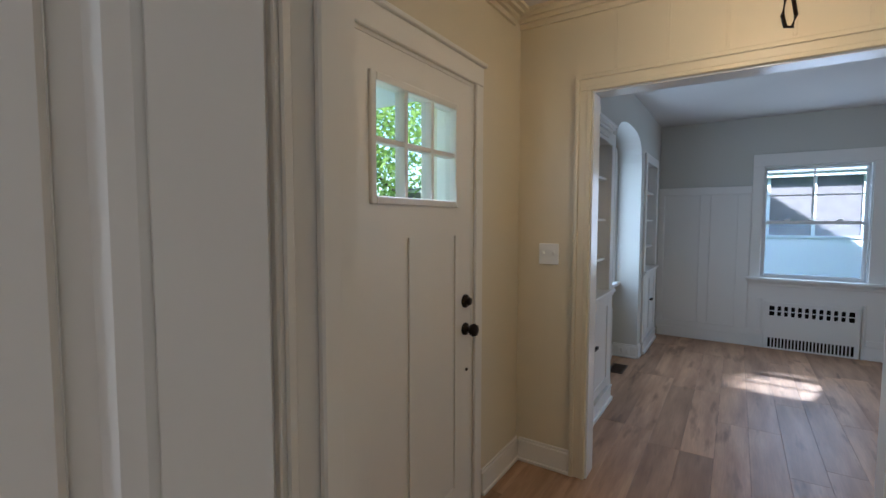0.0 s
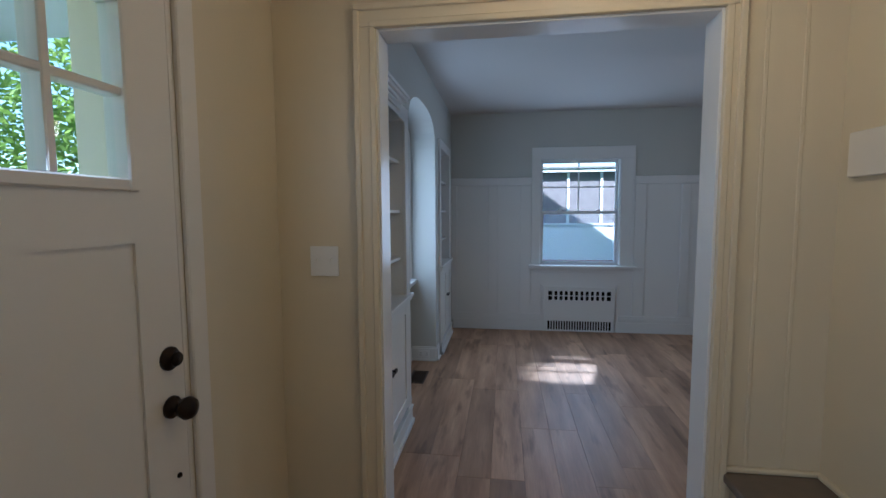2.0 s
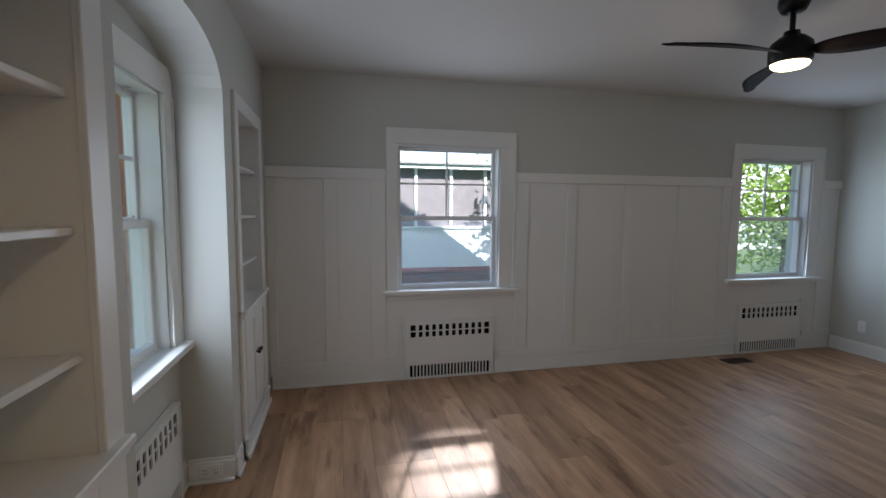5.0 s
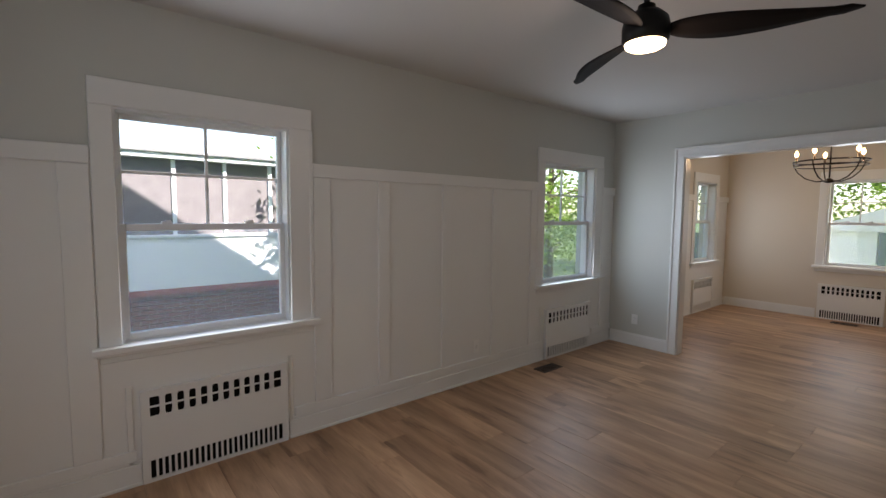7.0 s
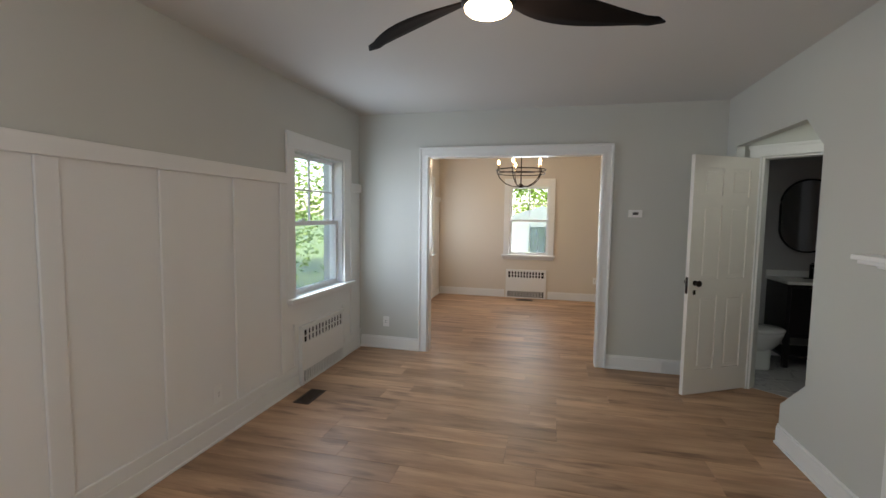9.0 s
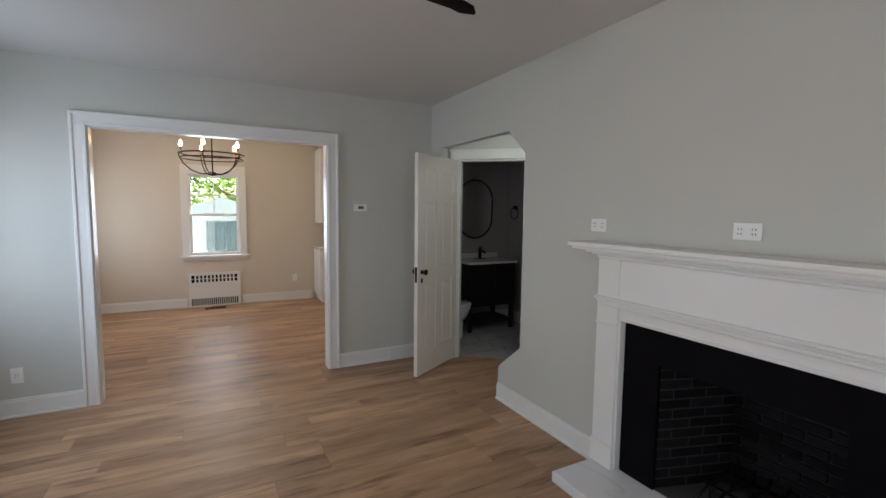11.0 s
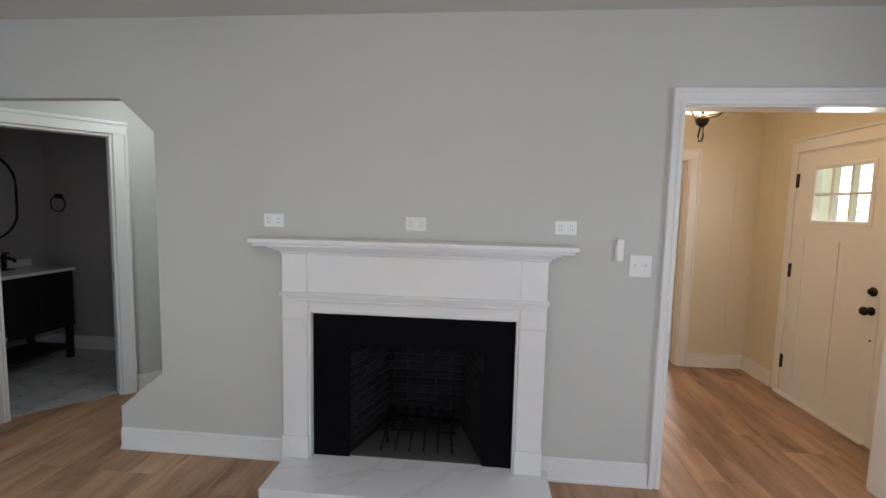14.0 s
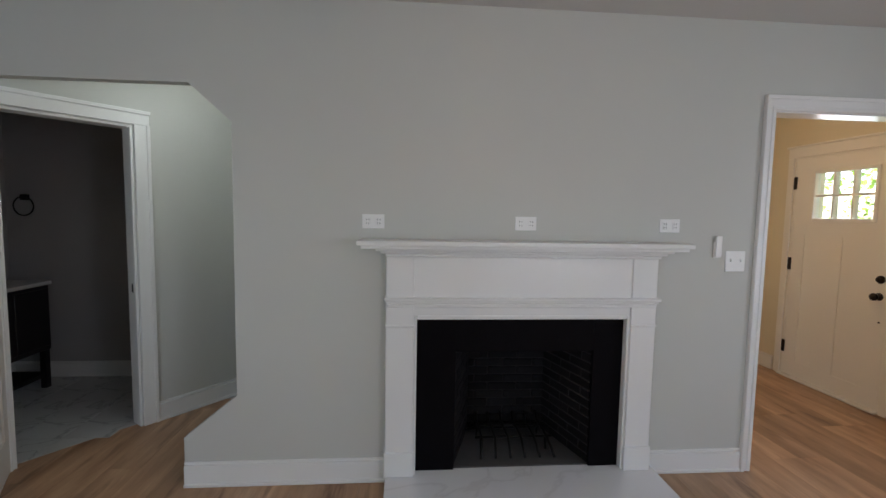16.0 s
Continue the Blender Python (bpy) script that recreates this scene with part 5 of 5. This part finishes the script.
def tree(x, y, h, r, seed, leaves, material, label, trunk=0.16, low=0.3):
    rg = random.Random(seed)
    t = thing("tree", pose(x, y, GROUND), label, "tree")
    bm = bmesh.new()
    rod(bm, (0, 0, -0.1), (0.05, 0.05, h * 0.45), trunk, trunk * 0.7, 10)
    rod(bm, (0.05, 0.05, h * 0.44), (0.0, -0.1, h * 0.8), trunk * 0.7, trunk * 0.25, 8)
    tips = []
    for k in range(9):
        a, zz = rg.uniform(0, 6.28), h * rg.uniform(low, 0.7)
        e = Vector((math.cos(a) * r * rg.uniform(0.5, 0.85), math.sin(a) * r * rg.uniform(0.5, 0.85), zz + h * rg.uniform(0.08, 0.25)))
        rod(bm, (0.03, 0.0, zz), e, trunk * 0.3, trunk * 0.08, 6)
        tips.append(e)
    part("trunk", bm, M_BARK, t, "brown bark")
    for k in range(26):
        a, q = rg.uniform(0, 6.28), math.sqrt(rg.random())
        zz = rg.uniform(low, 1.0)
        ww = r * math.sqrt(max(0.08, 1 - ((zz - 0.6) / 0.5) ** 2))
        tips.append(Vector((math.cos(a) * q * ww, math.sin(a) * q * ww, h * zz)))
    vs, fs = [], []
    for k in range(leaves * 2):
        c = tips[rg.randrange(len(tips))]
        s = r * 0.30
        p = c + Vector((rg.gauss(0, s), rg.gauss(0, s), rg.gauss(0, s * 0.7)))
        d = Vector((rg.gauss(0, 1), rg.gauss(0, 1), rg.gauss(0, 0.6))).normalized()
        u = d.cross(Vector((rg.gauss(0, 1), rg.gauss(0, 1), rg.gauss(0, 1)))).normalized()
        ln, wd = rg.uniform(0.055, 0.11), rg.uniform(0.03, 0.055)
        n = len(vs)
        vs += [p - d * ln, p + u * wd, p + d * ln, p - u * wd]
        fs.append((n, n + 1, n + 2, n + 3))
    me = bpy.data.meshes.new("crown")
    me.from_pydata(vs, [], fs)
    me.materials.append(material)
    part("crown", me, None, t, "loose crown of small leaves")


# added between the windows' views, only for its leaf shadows next door
tree(4.3, 8.8, 5.2, 1.0, 31, 1100, M_LEAF, "unseen slender young tree dappling the neighbour's wall", 0.05, 0.55)
tree(8.3, 14.5, 7.5, 2.6, 1, 6500, M_LEAF, "leafy tree between the two houses", low=0.14)
tree(12.0, 12.0, 6.5, 2.3, 2, 6000, M_LEAF, "leafy tree beyond the dining room", low=0.12)
tree(10.5, 18.5, 8.5, 3.0, 3, 6000, M_LEAFD, "dark leafy tree behind the side yard", low=0.1)
tree(6.8, 11.3, 2.4, 1.1, 12, 2600, M_LEAF, "low leafy shrub in the side yard", 0.05, 0.05)
tree(-10.0, 1.2, 8.0, 3.0, 4, 8000, M_LEAF, "bright green tree in the front yard", low=0.12)
tree(-11.0, 6.0, 8.5, 3.2, 5, 8000, M_LEAF, "bright green tree by the street", low=0.15)
tree(-8.5, 10.5, 7.0, 2.6, 6, 6000, M_LEAF, "bright green tree at the corner of the yard", low=0.15)
tree(-10.0, -4.5, 8.0, 3.0, 7, 6000, M_LEAF, "bright green tree in the front yard", low=0.15)
# added tree, crown above the view, set to block sun from the dining window
tree(12.8, 2.5, 9.5, 2.8, 21, 7000, M_LEAF, "tall tree added over the back garden as a sun block", low=0.48)
tree(18.0, 3.2, 7.5, 3.0, 8, 6500, M_LEAF, "leafy tree behind the garden fence", low=0.3)
tree(19.0, 8.0, 8.0, 3.0, 9, 6500, M_LEAFD, "dark leafy tree behind the garden fence", low=0.3)

sd = thing("side_house", pose(21, 24, GROUND), "pale blue clapboard house behind the trees", "house")
part("wall", boxes((-7, 7, 0, 6, 0, 5.2)), M_SIDING, sd)
for z in range(20):
    part("clapboard", boxes((-7.02, 7.02, -0.03, 0.0, 0.26 * z, 0.26 * z + 0.24)), M_SIDING, sd)
for x in (-4, 0, 4):
    part("window", boxes((x - 0.5, x + 0.5, -0.06, -0.03, 1.6, 3.2)), M_PORCHGLASS, sd)
part("roof", prism([(-0.4, 5.2), (6.4, 5.2), (3, 7.6)], "x", -7.3, 7.3), M_ROOF, sd)

fence = thing("garden_fence", pose(14.0, 0, GROUND), "weathered grey board fence behind the house", "fence")
board = mesh_of("board", boxes((0, 0.02, 0, 0.14, 0, 1.8), bevel=0.004), M_FENCE)
for k in range(60):
    part("board", board, None, fence).location.y = 0.0 + 0.15 * k
part("rail", boxes((0.02, 0.06, 0, 9, 0.4, 0.48)), M_FENCE, fence)
part("rail", boxes((0.02, 0.06, 0, 9, 1.4, 1.48)), M_FENCE, fence)
sh = thing("garden_shed", pose(12.6, 4.0, GROUND), "white and dark boarded shed with a pitched canvas roof", "shed")
part("wall", boxes((-0.9, 0.9, 0.3, 1.3, 0, 2.0), (-0.6, 0.9, -1.3, 0.3, 0, 2.0)), M_SIDING, sh)
for k in range(9):
    part("door_board", boxes((-0.93, -0.9, -1.29 + 0.175 * k, -1.125 + 0.175 * k, 0.02, 1.98), bevel=0.004), M_SHED, sh, "dark teal-grey board")
part("roof", prism([(-1.5, 2.0), (1.5, 2.0), (0, 2.5)], "x", -1.0, 1.0), M_CANVAS, sh, "white pitched roof")

# front porch
struct("porch_floor", boxes((-3.3, -1.25, -0.5, 2.6, GROUND, -0.12)), M_SIDING, "pale porch deck before the front door", "porch")
struct("porch_roof", boxes((-3.4, -1.25, -0.6, 2.7, 2.42, 2.62)), M_SIDING, "white porch ceiling over the front door", "porch")
for y in (0.05, 2.35):
    col = thing("porch_column", pose(-3.0, y, -0.12), "square white porch column with a moulded cap", "column", "columns of the front porch")
    part("shaft", boxes((-0.13, 0.13, -0.13, 0.13, 0, 2.4), bevel=0.01), M_SIDING, col)
    part("cap", boxes((-0.17, 0.17, -0.17, 0.17, 2.2, 2.28), (-0.2, 0.2, -0.2, 0.2, 2.28, 2.54)), M_SIDING, col)
    part("base", boxes((-0.17, 0.17, -0.17, 0.17, 0, 0.14), bevel=0.01), M_SIDING, col)
struct("brick_pier", boxes((-1.42, -1.115, 4.9, 5.2, GROUND, 2.9)), M_BRICK, "red brick pier at the house corner", "pier")

# ---- floors, plank by plank ----
tiles = struct("bathroom_floor", boxes((3.9, 6.15, 0.5, 2.15, -0.012, -0.004)), M_SOOTJ, "marble tile floor of the bathroom", "floor")
tile = mesh_of("tile", boxes((0.002, 0.298, 0.002, 0.598, -0.004, 0.003), bevel=0.001), M_TILE)
u = Vector((math.cos(radians(50.9)), math.sin(radians(50.9))))
for i in range(7):
    for j in range(3):
        x, y = 4.05 + 0.3 * i, 0.45 + 0.6 * j
        cx, cy = x + 0.15 - 4.53, y + 0.3 - 1.49
        if -cx * u.y + cy * u.x < -0.16 and y < 1.7:
            part("tile", tile, None, tiles).location = (x, y, 0)
        elif -cx * u.y + cy * u.x < 0.10:
            c = 0.01
            poly = [(x + 0.002, y + 0.002), (x + 0.298, y + 0.002), (x + 0.298, min(y + 0.598, 2.149)), (x + 0.002, min(y + 0.598, 2.149))]
            out = []
            for k in range(4):
                a, b = poly[k], poly[(k + 1) % 4]
                da = -(a[0] - 4.53) * u.y + (a[1] - 1.49) * u.x + 0.06
                db = -(b[0] - 4.53) * u.y + (b[1] - 1.49) * u.x + 0.06
                if da <= 0:
                    out.append(a)
                if da * db < 0:
                    f = da / (da - db)
                    out.append((a[0] + f * (b[0] - a[0]), a[1] + f * (b[1] - a[1])))
            if len(out) > 2:
                part("tile", prism(out, "z", -0.004, 0.003), M_TILE, tiles)

planks = struct("plank_floor", boxes((FX0, DX1, -3.8, LY1, -0.012, -0.006)), M_DARK, "oak-look plank floor with dark grain and knots", "floor")
PW = 0.182
plank_mesh = {}


def plank(x, y0, y1, w):
    key = (round(y1 - y0, 2), round(w, 3))
    if key not in plank_mesh:
        ln, g, e = key[0], 0.0004, 0.0010
        bm = bmesh.new()
        lo = [bm.verts.new(p) for p in ((g, g, -0.005), (w - g, g, -0.005), (w - g, ln - g, -0.005), (g, ln - g, -0.005))]
        mi2 = [bm.verts.new(p) for p in ((g, g, -e), (w - g, g, -e), (w - g, ln - g, -e), (g, ln - g, -e))]
        hi = [bm.verts.new(p) for p in ((g + e, g + e, 0), (w - g - e, g + e, 0), (w - g - e, ln - g - e, 0), (g + e, ln - g - e, 0))]
        bm.faces.new(hi)
        for a, b in ((lo, mi2), (mi2, hi)):
            for k in range(4):
                bm.faces.new((a[k], a[(k + 1) % 4], b[(k + 1) % 4], b[k]))
        plank_mesh[key] = mesh_of("plank", bm, M_PLANK)
    part("plank", plank_mesh[key], None, planks).location = (x, y0, 0)


rg = random.Random(11)
x = FX0
while x < DX1 - 0.02:
    w = min(PW, DX1 - x)
    if x + w < 1.1:
        spans = [(-3.8, LY1)]
    elif x + w > 3.6 and x < 4.9:
        lo = 1.0 if x < 4.45 else 1.40 + max(0, (x - 4.53)) * 1.22
        spans = [(max(1.0, lo), LY1)]
    elif x < 5.2:
        spans = [(2.14, LY1)]
    else:
        spans = [(DY0, LY1)]
    for y0, y1 in spans:
        y = y0 - rg.choice((0.0, 0.2, 0.4, 0.6, 0.8, 1.0))
        while y < y1 - 0.02:
            a, b = max(y, y0), min(y + 1.22, y1)
            if b - a > 0.03:
                plank(x, round(a, 2), round(b, 2), w)
            y += 1.22
    x += PW
